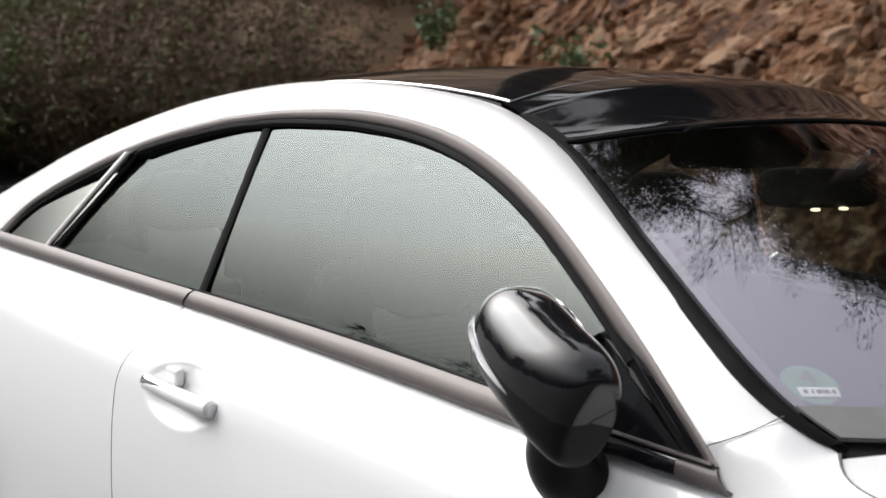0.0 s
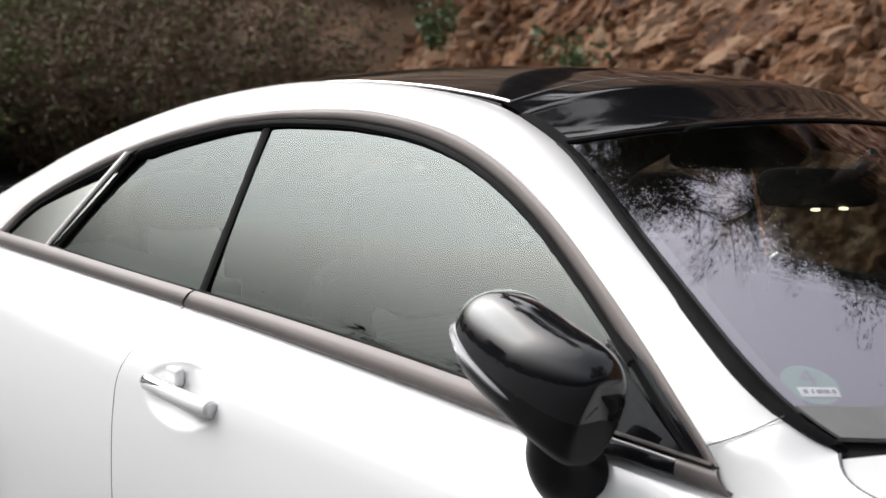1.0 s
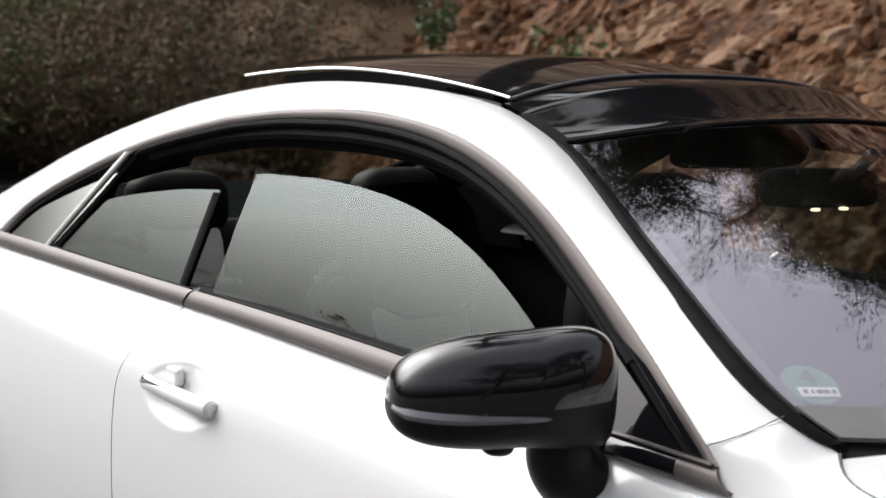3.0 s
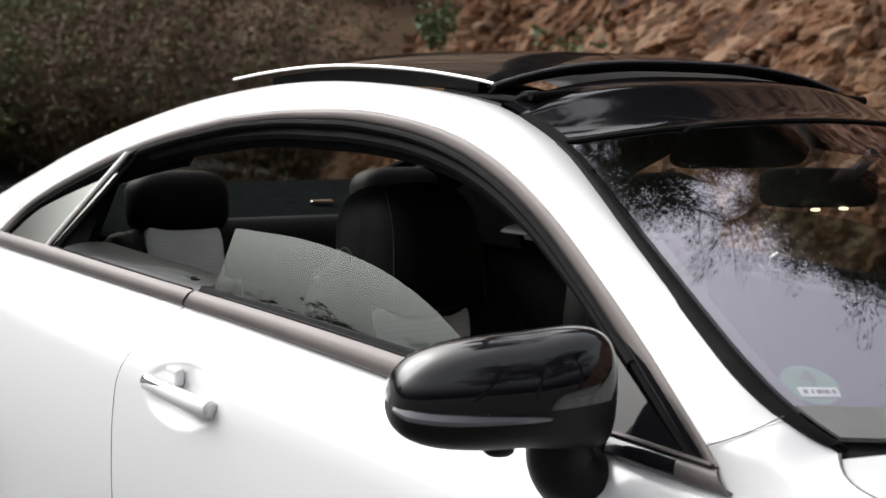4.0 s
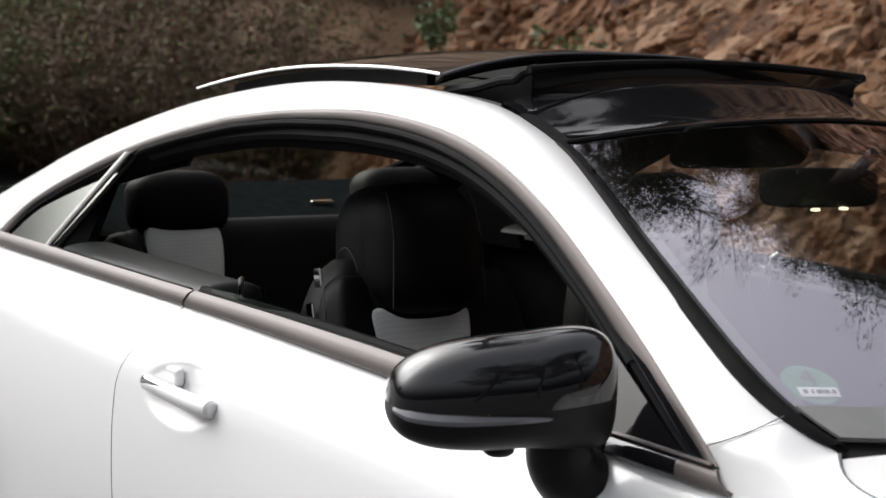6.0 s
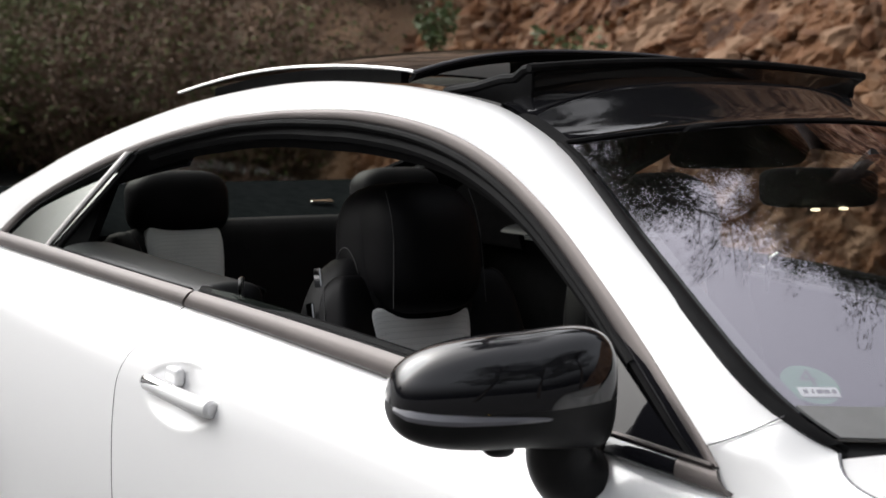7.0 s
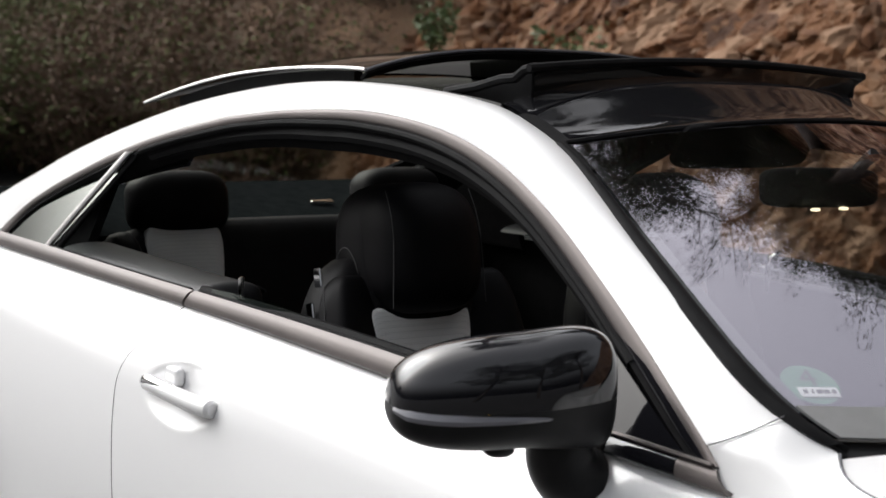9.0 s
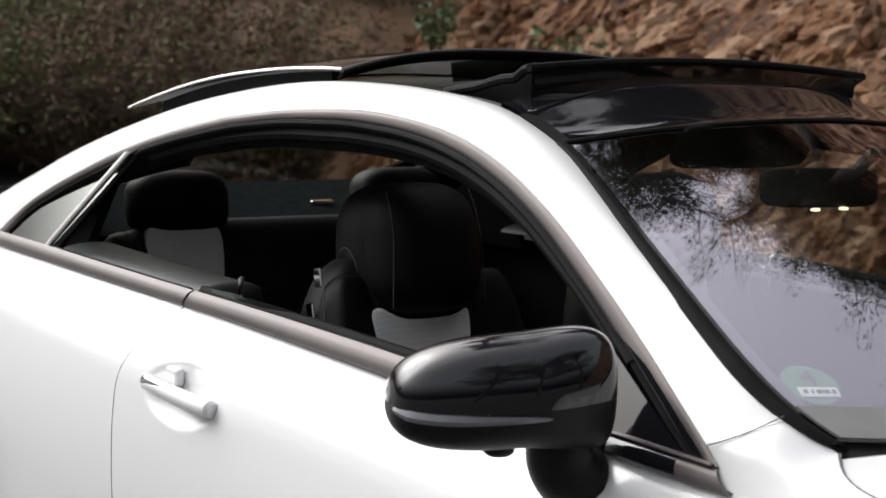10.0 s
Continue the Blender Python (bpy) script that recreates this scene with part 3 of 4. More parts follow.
PIVOT = Vector((SUN_F, 0.0, 1.373))
sunroof = part("sunroof_lid", sheet(lid, 30, 30, 0.005), ROOF_GLASS, car, "tilting and sliding black glass sunroof lid", at=PIVOT)


def under(name, bm, mat, owner, origin, label=""):
    ob = part(name, bm, mat, owner, label, at=origin)
    ob.location = (0, 0, 0)
    return ob


for s in (-1, 1):
    under("lid_edge", mirrored(tube([Vector((x, -SUN_Y - 0.001, roof(x, SUN_Y) + 0.000)) for x in np.linspace(SUN_F, SUN_R, 36)], 0.003, 6), s), SILVER, sunroof, PIVOT, "bright metal edge of the lid")
    under("lift_arm", mirrored(sheet(lambda u, v: Vector((-1.50 - 0.66 * u, -SUN_Y + 0.035, roof(-1.50 - 0.66 * u, SUN_Y) - 0.006 - (0.022 + 0.016 * u) * v)), 20, 2, 0.02), s), PLASTIC, sunroof, PIVOT)
under("lid_front_skirt", sheet(lambda u, v: Vector((SUN_F - 0.002 - 0.02 * v, (2 * u - 1) * 0.464, roof(SUN_F, (2 * u - 1) * 0.464) - 0.004 - 0.012 * v)), 24, 3, 0.006), RUBBER, sunroof, PIVOT, "black rubber skirt under the lid")
under("lid_front_seal", tube([Vector((SUN_F + 0.001, y, roof(SUN_F, y) - 0.0015)) for y in np.linspace(-SUN_Y, SUN_Y, 30)], 0.0035, 6), JOINT, sunroof, PIVOT)

# tray under the opening: dark rails along both sides
for s in (-1, 1):
    part("roof_guide", mirrored(sheet(lambda u, v: Vector((-1.40 - 0.9 * u, -0.462 + 0.07 * v, roof(-1.40 - 0.9 * u, 0.46) - 0.016 - 0.03 * v)), 20, 4, 0.006), s), LINER, car)
part("opening_front_rail", sheet(lambda u, v: Vector((SUN_F + 0.004 - 0.05 * v, (2 * u - 1) * 0.46, roof(SUN_F, (2 * u - 1) * 0.46) - 0.006 - 0.035 * v)), 24, 4, 0.006), LINER, car)

# wind deflector: arms, bar and net, hinged behind
HINGE = Vector((-1.62, 0.0, 1.380))


def bar_point(y):
    return Vector((-1.385, y, 1.440 + 0.021 * (1 - (y / 0.47) ** 2)))


deflector = part("wind_deflector", join(tube([bar_point(y) for y in np.linspace(-0.458, 0.436, 40)], 0.0075, 8),
                                        *[tube([Vector((-1.62, s * 0.445, 1.385)), Vector((-1.52, s * 0.455, 1.401)), Vector((-1.45, s * 0.46, 1.418)), Vector((-1.425, s * 0.452, 1.421)), Vector((-1.405, s * 0.45, 1.436)), bar_point(s * 0.44)], 0.009, 8) for s in (-1, 1)]),
                 RUBBER, car, "black pop-up wind deflector with net", at=HINGE)
for s in (-1, 1):
    under("side_flap", mirrored(sheet(lambda u, v: Vector((-1.400 - 0.215 * u, -0.436, (1.434 - 0.052 * u ** 0.8) * (1 - v) + (roof(-1.40 - 0.215 * u, 0.46) - 0.014) * v)), 12, 3, 0.004), s), RUBBER, deflector, HINGE)
NET = textured(material("black_net", (0.01, 0.01, 0.01), 0.7), 200, (0.006, 0.006, 0.006), (0.02, 0.02, 0.02), fine=900, bump=0.4)
net_tree = NET.node_tree
see = net_tree.nodes.new("ShaderNodeBsdfTransparent")
net_mix = net_tree.nodes.new("ShaderNodeMixShader")
net_mix.inputs["Fac"].default_value = 0.28
net_out = net_tree.nodes["Material Output"]
net_tree.links.new(net_tree.nodes["Principled BSDF"].outputs["BSDF"], net_mix.inputs[1])
net_tree.links.new(see.outputs["BSDF"], net_mix.inputs[2])
net_tree.links.new(net_mix.outputs["Shader"], net_out.inputs["Surface"])
under("net", sheet(lambda u, v: bar_point((2 * u - 1) * 0.434).lerp(Vector((SUN_F - 0.006, (2 * u - 1) * 0.434, roof(SUN_F, (2 * u - 1) * 0.434) - 0.012)), v), 30, 4, 0.002), NET, deflector, HINGE, "fine black mesh net")


# side windows
def bow(z):
    """The panes are slightly barrel-shaped."""
    t = (z - 0.95) / 0.40
    return 0.036 * t * (1 - t)


def door_glass(u, v):
    x = -1.872 + 1.20 * u
    top = ARCH_Z(x) + 0.006
    if x > -0.75:
        top = min(top, 1.02)
    z = 0.952 + (max(top, 0.97) - 0.952) * v
    return on_side(x - 0.006 * (1 - v) * (1 - u), z, bow(z) - 0.016)


def quarter_glass(u, v):
    zf = 0.955
    xr = -2.575 + 0.245 * v
    xf = -1.902 + 0.014 * v
    x = xr + (xf - xr) * u
    top = ARCH_Z(-2.335 + 0.45 * u) + 0.004
    z = zf + (top - zf) * v
    return on_side(x, z, bow(z) - 0.018 - 0.04 * (z - 0.97) * min(1.0, max(0.0, (-1.95 - x) / 0.35)))


door_windows, quarter_windows = [], []
for s in (-1, 1):
    g = part("door_window", mirrored(sheet(door_glass, 50, 24), s), SIDE_GLASS, car, "frameless door window sliding down into the door")
    g.visible_shadow = False
    door_windows.append(g)
    q = part("quarter_window", mirrored(sheet(quarter_glass, 30, 20), s), SIDE_GLASS, car, "rear side window sliding down", at=Vector((-1.888, 0.662 * s, 1.296)))
    q.visible_shadow = False
    quarter_windows.append(q)
    # upright rubber edge that rides on the rear pane
    e = part("window_edge_seal", mirrored(sheet(lambda u, v: on_side(-1.905 + 0.014 * u + 0.024 * (v - 0.5), 0.955 + (ARCH_Z(-1.89) - 0.955) * u, -0.010 + 0.003 * math.sin(math.pi * v)), 16, 4, 0.012), s), RUBBER, q, at=Vector((-1.888, 0.662 * s, 1.296)))
    e.location = (0, 0, 0)

# door mirrors
MP = Vector((-0.795, -0.895, 0.985))


def mirror_shell(u, v):
    """Housing round its own pivot: bulged ahead, cut flat behind. u round, v outwards."""
    y0, y1 = 0.070, -0.232
    y = y0 + (y1 - y0) * v
    t = (v - 0.42) / (0.58 if v > 0.42 else 0.42)
    n = 3.0 if t > 0 else 6.0 - 2.0 * math.sin(2 * math.pi * u)
    w = max(0.0, 1 - abs(t) ** n) ** (1 / n)
    a = 2 * math.pi * u
    mid = 0.046 - 0.012 * t
    up, dn = 0.084 - 0.006 * t, 0.069 + 0.018 * max(0.0, -t)
    c, sn = math.cos(a), math.sin(a)
    slim = 1 - 0.40 * max(0.0, -t) ** 1.7
    x = (0.078 * slim if c > 0 else 0.040) * math.copysign(abs(c) ** 0.75, c) * w ** (0.75 if c > 0 else 0.4)
    z = mid + (up if sn > 0 else dn) * math.copysign(abs(sn) ** 0.85, sn) * w
    return Vector((x - 0.012 * max(0.0, t) ** 2, y, z))


def door_mirror(s):
    FOOT_LINE = spline([(-0.812, -0.836, 0.902), (-0.812, -0.858, 0.917), (-0.810, -0.874, 0.940), (-0.804, -0.881, 0.965), (-0.800, -0.884, 1.01)])
    part("mirror_foot", mirrored(tube([Vector(FOOT_LINE(t)) for t in np.linspace(0, 1, 18)], [0.053 - 0.007 * min(1.0, 1.7 * t) for t in np.linspace(0, 1, 18)], 32, True, 0.95), s), PLASTIC, car, "black plastic mirror foot")
    org = Vector((MP.x, -MP.y * s, MP.z))
    h = part("mirror_housing", mirrored(sheet(lambda u, v: mirror_shell(-0.012 + 0.527 * u, 0.5 - 0.5 * math.cos(math.pi * v)), 40, 48), s), GLOSS_BLACK, car, "glossy black folding door mirror")
    h.location = org
    part("lower_cover", mirrored(sheet(lambda u, v: mirror_shell(0.515 + 0.473 * u, 0.5 - 0.5 * math.cos(math.pi * v)) * 0.998, 36, 48), s), PLASTIC, h, "matt black lower mirror cover")
    part("mirror_glass", mirrored(pad((0.006, 0.25, 0.125), Matrix.Translation((-0.040, -0.075, 0.045)), 3), s), MIRROR, h, "mirror glass")
    lens = [mirror_shell(-0.022 - 0.001 * k, 0.992 - 0.052 * k) + Vector((-0.003, 0.001, 0)) for k in range(0, 14)]
    part("indicator_lens", mirrored(tube(lens, [0.005] + [0.009] * 5 + [0.008, 0.0075, 0.007, 0.0065, 0.006, 0.005, 0.004] + [0.002], 8), s), SMOKE, h, "smoked indicator lens along the mirror")
    lamp = part("indicator_lamp", mirrored(tube([p + Vector((-0.016, 0.012, 0)) for p in lens[1:13]], 0.004, 8), s), AMBER, h, "amber indicator light")
    part("camera_bump", mirrored(pad((0.045, 0.045, 0.03), Matrix.Translation((0.012, -0.085, -0.021)), 2.4), s), PLASTIC, h)
    return h, lamp


SMOKE = material("smoked_lens", (0.16, 0.16, 0.18), 0.08, 0.0, 1.0)
AMBER = material("amber_light", (1.0, 0.45, 0.02), 0.4)
AMBER.node_tree.nodes["Principled BSDF"].inputs["Emission Color"].default_value = (1.0, 0.42, 0.01, 1)
AMBER.node_tree.nodes["Principled BSDF"].inputs["Emission Strength"].default_value = 6.0
mirror_near, lamp_near = door_mirror(-1)
mirror_far, lamp_far = door_mirror(1)


# ---- seats ----
def front_seat(x, y):
    """Backrest with built-in head restraint, light insert, cushion."""
    def turn(a):
        return Euler((0, radians(a), 0)).to_matrix().to_4x4()
    lean = Matrix.Translation((x, y, 0.45)) @ turn(-14)
    seat = part("front_seat", pad((0.50, 0.52, 0.17), Matrix.Translation((x + 0.24, y, 0.40)) @ turn(-8), 4), LEATHER, car, "black leather front seat with pale grey perforated insert")
    part("backrest", pad((0.15, 0.50, 0.74), lean @ Matrix.Translation((-0.05, 0, 0.28)), 4.5, 32, 22, lambda a, b, c: (a, b * (1 - 0.30 * max(0, c - 0.3) ** 1.2), c)), LEATHER, seat)
    for k in (-1, 1):
        part("bolster", pad((0.12, 0.13, 0.66), lean @ Matrix.Translation((0.005, k * 0.180, 0.27)) @ Euler((0, 0, radians(-k * 16))).to_matrix().to_4x4(), 4.2, 24, 20, lambda a, b, c: (a * (1 - 0.35 * max(0, c)), b - k * 0.35 * max(0, c) ** 2, c)), LEATHER, seat)
    head = lean @ Matrix.Translation((0.012, -0.010, 0.645)) @ turn(6)
    part("headrest", pad((0.20, 0.240, 0.25), head, 3.4, 40, 28, lambda a, b, c: (a + 0.15 * (1 - b * b) * (a > 0) - 0.25 * max(0, c) ** 2, b * (1 - 0.06 * c), c)), LEATHER, seat)
    part("insert", pad((0.05, 0.27, 0.56), lean @ Matrix.Translation((0.016, -0.022, 0.262)), 9, 32, 20, lambda a, b, c: (a, b * (0.62 + 0.34 * max(-0.6, c)), c - 0.05 * (1 - b * b) * max(0, c))), INSERT, seat, "pale grey perforated insert")
    part("seat_control", box((0.022, 0.006, 0.036), lean @ Matrix.Translation((-0.020, -0.212, 0.600)), 0.002), CHROME, seat, "chrome seat release")
    part("seat_control", box((0.022, 0.006, 0.030), lean @ Matrix.Translation((-0.035, -0.226, 0.540)), 0.002), CHROME, seat, "chrome seat release")
    # shell of the head restraint seen from the side, with its arched seams
    part("restraint_shell", pad((0.15, 0.265, 0.30), lean @ Matrix.Translation((-0.026, -0.006, 0.622)) @ turn(4), 3.6, 32, 22, lambda a, b, c: (a - 0.12 * c, b * (1 - 0.10 * c), c)), LEATHER, seat)
    part("shell_seam", tube([lean @ Matrix.Translation((-0.030, -0.006, 0.570)) @ Vector((0.040 * math.cos(q), -0.1335, 0.085 * math.sin(q))) for q in np.linspace(-0.5, 3.0, 20)], 0.0011, 5), STITCH, seat)
    part("bolster_seam", tube([lean @ Vector((0.020 - 0.012 * q, -0.243 + 0.022 * q * q, 0.14 + 0.44 * q)) for q in np.linspace(0, 1, 16)], 0.0011, 5), STITCH, seat)
    for k in (-1, 1):
        a = [head @ Vector((0.082 - 0.030 * max(0, t) ** 2, k * (0.106 - 0.006 * t), 0.115 * t)) for t in np.linspace(-0.95, 0.95, 16)]
        part("seam", tube(a, 0.0009, 5), STITCH, seat)
    return seat


front_seat(-1.625, -0.380)
front_seat(-1.71, 0.385)


def rear_bench():
    bench = part("rear_seat", pad((0.52, 1.12, 0.20), Matrix.Translation((-2.38, 0, 0.44)), 4), LEATHER, car, "black leather rear bench with pale grey inserts")
    lean = Matrix.Translation((-2.62, 0, 0.50)) @ Euler((0, radians(-18), 0)).to_matrix().to_4x4()
    part("backrest", pad((0.16, 1.16, 0.58), lean @ Matrix.Translation((0, 0, 0.24)), 5, 32, 14), LEATHER, bench)
    for k in (-1, 1):
        part("headrest", pad((0.12, 0.255, 0.155), Matrix.Translation((-2.755, k * 0.325, 1.052)) @ Euler((0, radians(-10), 0)).to_matrix().to_4x4(), 3.4, 28, 16), LEATHER, bench)
        part("insert", pad((0.05, 0.24, 0.50), lean @ Matrix.Translation((0.058, k * 0.335, 0.27)), 6, 20, 12, lambda a, b, c: (a, b * (0.70 + 0.26 * c), c)), INSERT, bench, "pale grey insert")
        part("bolster", pad((0.14, 0.10, 0.50), lean @ Matrix.Translation((0.06, k * 0.50, 0.25)), 3), LEATHER, bench)
    return bench


rear_bench()
SHELF = textured(material("dark_shelf_cloth", (0.006, 0.007, 0.008), 0.9, 0, 0, 0.0), 30, (0.005, 0.006, 0.0065), (0.010, 0.0115, 0.012), fine=400, bump=0.2)
part("parcel_shelf", sheet(lambda u, v: Vector((-2.80 - 0.50 * v, (2 * u - 1) * 0.60, 0.975 + 0.065 * v)), 10, 10, 0.02), SHELF, car, "dark parcel shelf")
part("shelf_rear_wall", sheet(lambda u, v: Vector((-3.29, (2 * u - 1) * 0.60, 0.90 + 0.13 * v)), 6, 4, 0.01), SHELF, car)
for y in (-0.42, 0.28):
    part("belt_guide", box((0.02, 0.07, 0.008), Matrix.Translation((-3.02, y, 1.012)) @ Euler((0, radians(8), 0)).to_matrix().to_4x4(), 0.002), CHROME, car, "bright belt guide on the parcel shelf")
part("floor_pan", box((4.3, 1.5, 0.02), Matrix.Translation((-1.6, 0, 0.24))), PLASTIC, car)
part("bulkhead", box((0.02, 1.4, 0.62), Matrix.Translation((-3.31, 0, 0.62))), PLASTIC, car)


def dash(u, v):
    y = (2 * u - 1) * 0.70
    return Vector((-0.36 - 0.42 * v - 0.10 * (y / 0.7) ** 2 * (1 - v), y, 0.965 - 0.03 * v - 0.08 * max(0, v - 0.8) * 5))


part("dashboard", sheet(dash, 24, 16, 0.02), DASH, car, "dark grey dashboard top")
part("dashboard_front", box((0.04, 1.38, 0.6), Matrix.Translation((-0.74, 0, 0.60)), 0.01), PLASTIC, car)
inner_mirror = part("interior_mirror", pad((0.03, 0.245, 0.068), Matrix.Translation((-1.045, -0.085, 1.264)) @ Euler((0, radians(-8), radians(-12))).to_matrix().to_4x4(), 5, 28, 14), PLASTIC, car, "black frameless interior mirror")
part("mirror_stalk", tube([Vector((-1.03, -0.02, 1.28)), Vector((-1.02, 0.0, 1.31)), Vector((-1.0, 0.0, 1.325))], 0.012, 8), PLASTIC, inner_mirror)
GLOW = material("reading_light", (1, 0.9, 0.7), 0.4)
GLOW.node_tree.nodes["Principled BSDF"].inputs["Emission Color"].default_value = (1.0, 0.85, 0.6, 1)
GLOW.node_tree.nodes["Principled BSDF"].inputs["Emission Strength"].default_value = 3.0
for y in (-0.122, -0.048):
    part("reading_light", pad((0.012, 0.022, 0.006), Matrix.Translation((-1.020, y, 1.230)), 2.4, 12, 8), GLOW, inner_mirror, "small lit reading light")
for k in (-1, 1):
    if k < 0:
        part("sun_visor", pad((0.018, 0.345, 0.085), Matrix.Translation((-1.165, -0.145, 1.326)) @ Euler((0, radians(24), 0)).to_matrix().to_4x4(), 6), LINER, car, "black sun visor tilted down")
    else:
        part("sun_visor", pad((0.13, 0.27, 0.014), Matrix.Translation((-1.13, 0.21, 1.345)) @ Euler((0, radians(7), 0)).to_matrix().to_4x4(), 6), LINER, car)
    # lining of the screen pillars
    part("pillar_cover", mirrored(sheet(lambda u, v: Vector(RAIL_UP(0.01 + 0.21 * u)) + Vector((0.0, 0.07 - 0.05 * v, -0.045)), 20, 3, 0.012), k), LINER, car)


def wheel(x, s):
    w = new("wheel")
    w.parent = car
    w.location = (x, s * 0.80, 0.33)
    turn = Euler((radians(90), 0, 0)).to_matrix().to_4x4()
    bm = bmesh.new()
    prof = [(0.235, -0.10), (0.30, -0.122), (0.325, -0.105), (0.33, 0.0), (0.325, 0.105), (0.30, 0.122), (0.235, 0.10)]
    rings = [[bm.verts.new((r * math.cos(a), y, r * math.sin(a))) for r, y in prof] for a in (2 * math.pi * i / 48 for i in range(48))]
    for i in range(48):
        a, b = rings[i], rings[(i + 1) % 48]
        for j in range(len(prof)):
            bm.faces.new((a[j], b[j], b[(j + 1) % len(prof)], a[(j + 1) % len(prof)]))
    part("tyre", bm, TYRE, w)
    spokes = [tube([Vector((0.04 * math.cos(a), s * 0.07, 0.04 * math.sin(a))), Vector((0.23 * math.cos(a), s * 0.095, 0.23 * math.sin(a)))], [0.03, 0.018], 6) for a in (2 * math.pi * i / 10 for i in range(10))]
    part("rim", join(disc(0.06, 0.05, Matrix.Translation((0, s * 0.07, 0)) @ turn), disc(0.238, 0.02, Matrix.Translation((0, -s * 0.03, 0)) @ turn, 48), *spokes), ALLOY, w)


for x in (0.0, -2.873):
    for s in (-1, 1):
        wheel(x, s)

# round green emission sticker in the corner of the windscreen
STICK = material("green_sticker", (0.06, 0.22, 0.13), 0.5)
WHITE = material("white_sticker", (0.8, 0.8, 0.8), 0.5)
INK = material("black_ink", (0.015, 0.015, 0.015), 0.5)
SK, SV = -0.875, 0.81
p0 = screen_at(SK, SV, -0.010)
du, dv = (screen_at(SK + 0.05, SV) - screen_at(SK - 0.05, SV)).normalized(), (screen_at(SK, SV - 0.05) - screen_at(SK, SV + 0.05)).normalized()
dn = du.cross(dv).normalized()
dv = dn.cross(du)
plate = Matrix.Translation(p0) @ Matrix((du, dv, dn)).transposed().to_4x4()
sticker = part("windscreen_sticker", disc(0.041, 0.001, plate, 40), STICK, car, "round green emission sticker inside the windscreen")
part("sticker_field", box((0.058, 0.020, 0.001), plate @ Matrix.Translation((0.004, -0.018, 0.002))), WHITE, sticker)
four = bpy.data.curves.new("digit", "FONT")
four.body, four.size, four.align_x = "4", 0.052, "CENTER"
fo = new("digit", four)
deps = bpy.context.evaluated_depsgraph_get()
fm = bpy.data.meshes.new_from_object(fo.evaluated_get(deps))
bpy.data.objects.remove(fo)
fm.transform(plate @ Matrix.Translation((0, -0.004, 0.002)))
fm.materials.append(INK)
fo = new("digit", fm)
fo.parent = sticker
for i, w in enumerate((0.006, 0.003, 0.009, 0.008, 0.006)):
    part("mark", box((w, 0.007, 0.001), plate @ Matrix.Translation((-0.016 + 0.0105 * i, -0.018, 0.003))), INK, sticker)

# bright rims on the far door panel
part("door_pull_rim", tube([Vector((-1.956, 0.66, 1.012)), Vector((-1.90, 0.665, 1.016)), Vector((-1.862, 0.67, 1.006)), Vector((-1.848, 0.67, 0.985)), Vector((-1.842, 0.67, 0.93))], 0.0028, 6), CHROME, car, "thin chrome rim on the door panel")
part("door_pull", tube([Vector((-1.785, 0.67, 0.93)), Vector((-1.790, 0.67, 0.985)), Vector((-1.780, 0.67, 1.012)), Vector((-1.755, 0.67, 1.028))], [0.005, 0.0065, 0.0065, 0.003], 8), CHROME, car, "curved chrome door pull")

# ---- the place round the car ----
ROCK = bpy.data.materials.new("red_rock")


def rock_material(m):
    m.use_nodes = True
    t = m.node_tree
    b = t.nodes["Principled BSDF"]
    b.inputs["Roughness"].default_value = 0.9
    co = t.nodes.new("ShaderNodeTexCoord")
    vo = t.nodes.new("ShaderNodeTexVoronoi")
    vo.inputs["Scale"].default_value = 5.0
    n1 = t.nodes.new("ShaderNodeTexNoise")
    n1.inputs["Scale"].default_value, n1.inputs["Detail"].default_value, n1.inputs["Distortion"].default_value = 2.2, 8, 0.6
    n2 = t.nodes.new("ShaderNodeTexNoise")
    n2.inputs["Scale"].default_value, n2.inputs["Detail"].default_value = 30, 6
    for n in (vo, n1, n2):
        t.links.new(co.outputs["Object"], n.inputs["Vector"])
    sep = t.nodes.new("ShaderNodeSeparateColor")
    t.links.new(vo.outputs["Color"], sep.inputs["Color"])
    a = t.nodes.new("ShaderNodeMath")
    a.operation = "MULTIPLY_ADD"
    a.inputs[1].default_value = 0.45
    t.links.new(sep.outputs["Red"], a.inputs[0])
    s = t.nodes.new("ShaderNodeMath")
    s.operation = "MULTIPLY_ADD"
    s.inputs[1].default_value = 0.35
    t.links.new(n2.outputs["Fac"], s.inputs[0])
    t.links.new(n1.outputs["Fac"], s.inputs[2])
    t.links.new(s.outputs[0], a.inputs[2])
    r = t.nodes.new("ShaderNodeValToRGB")
    stops = [(0.50, (0.030, 0.012, 0.005)), (0.74, (0.098, 0.041, 0.017)), (0.92, (0.18, 0.080, 0.033)), (1.08, (0.25, 0.148, 0.088))]
    e = r.color_ramp.elements
    e[0].position, e[0].color = stops[0][0], (*stops[0][1], 1)
    e[1].position, e[1].color = stops[-1][0], (*stops[-1][1], 1)
    for p, c in stops[1:-1]:
        k = e.new(p)
        k.color = (*c, 1)
    t.links.new(a.outputs[0], r.inputs["Fac"])
    t.links.new(r.outputs["Color"], b.inputs["Base Color"])
    bp = t.nodes.new("ShaderNodeBump")
    bp.inputs["Strength"].default_value, bp.inputs["Distance"].default_value = 0.7, 0.03
    t.links.new(n2.outputs["Fac"], bp.inputs["Height"])
    t.links.new(bp.outputs["Normal"], b.inputs["Normal"])


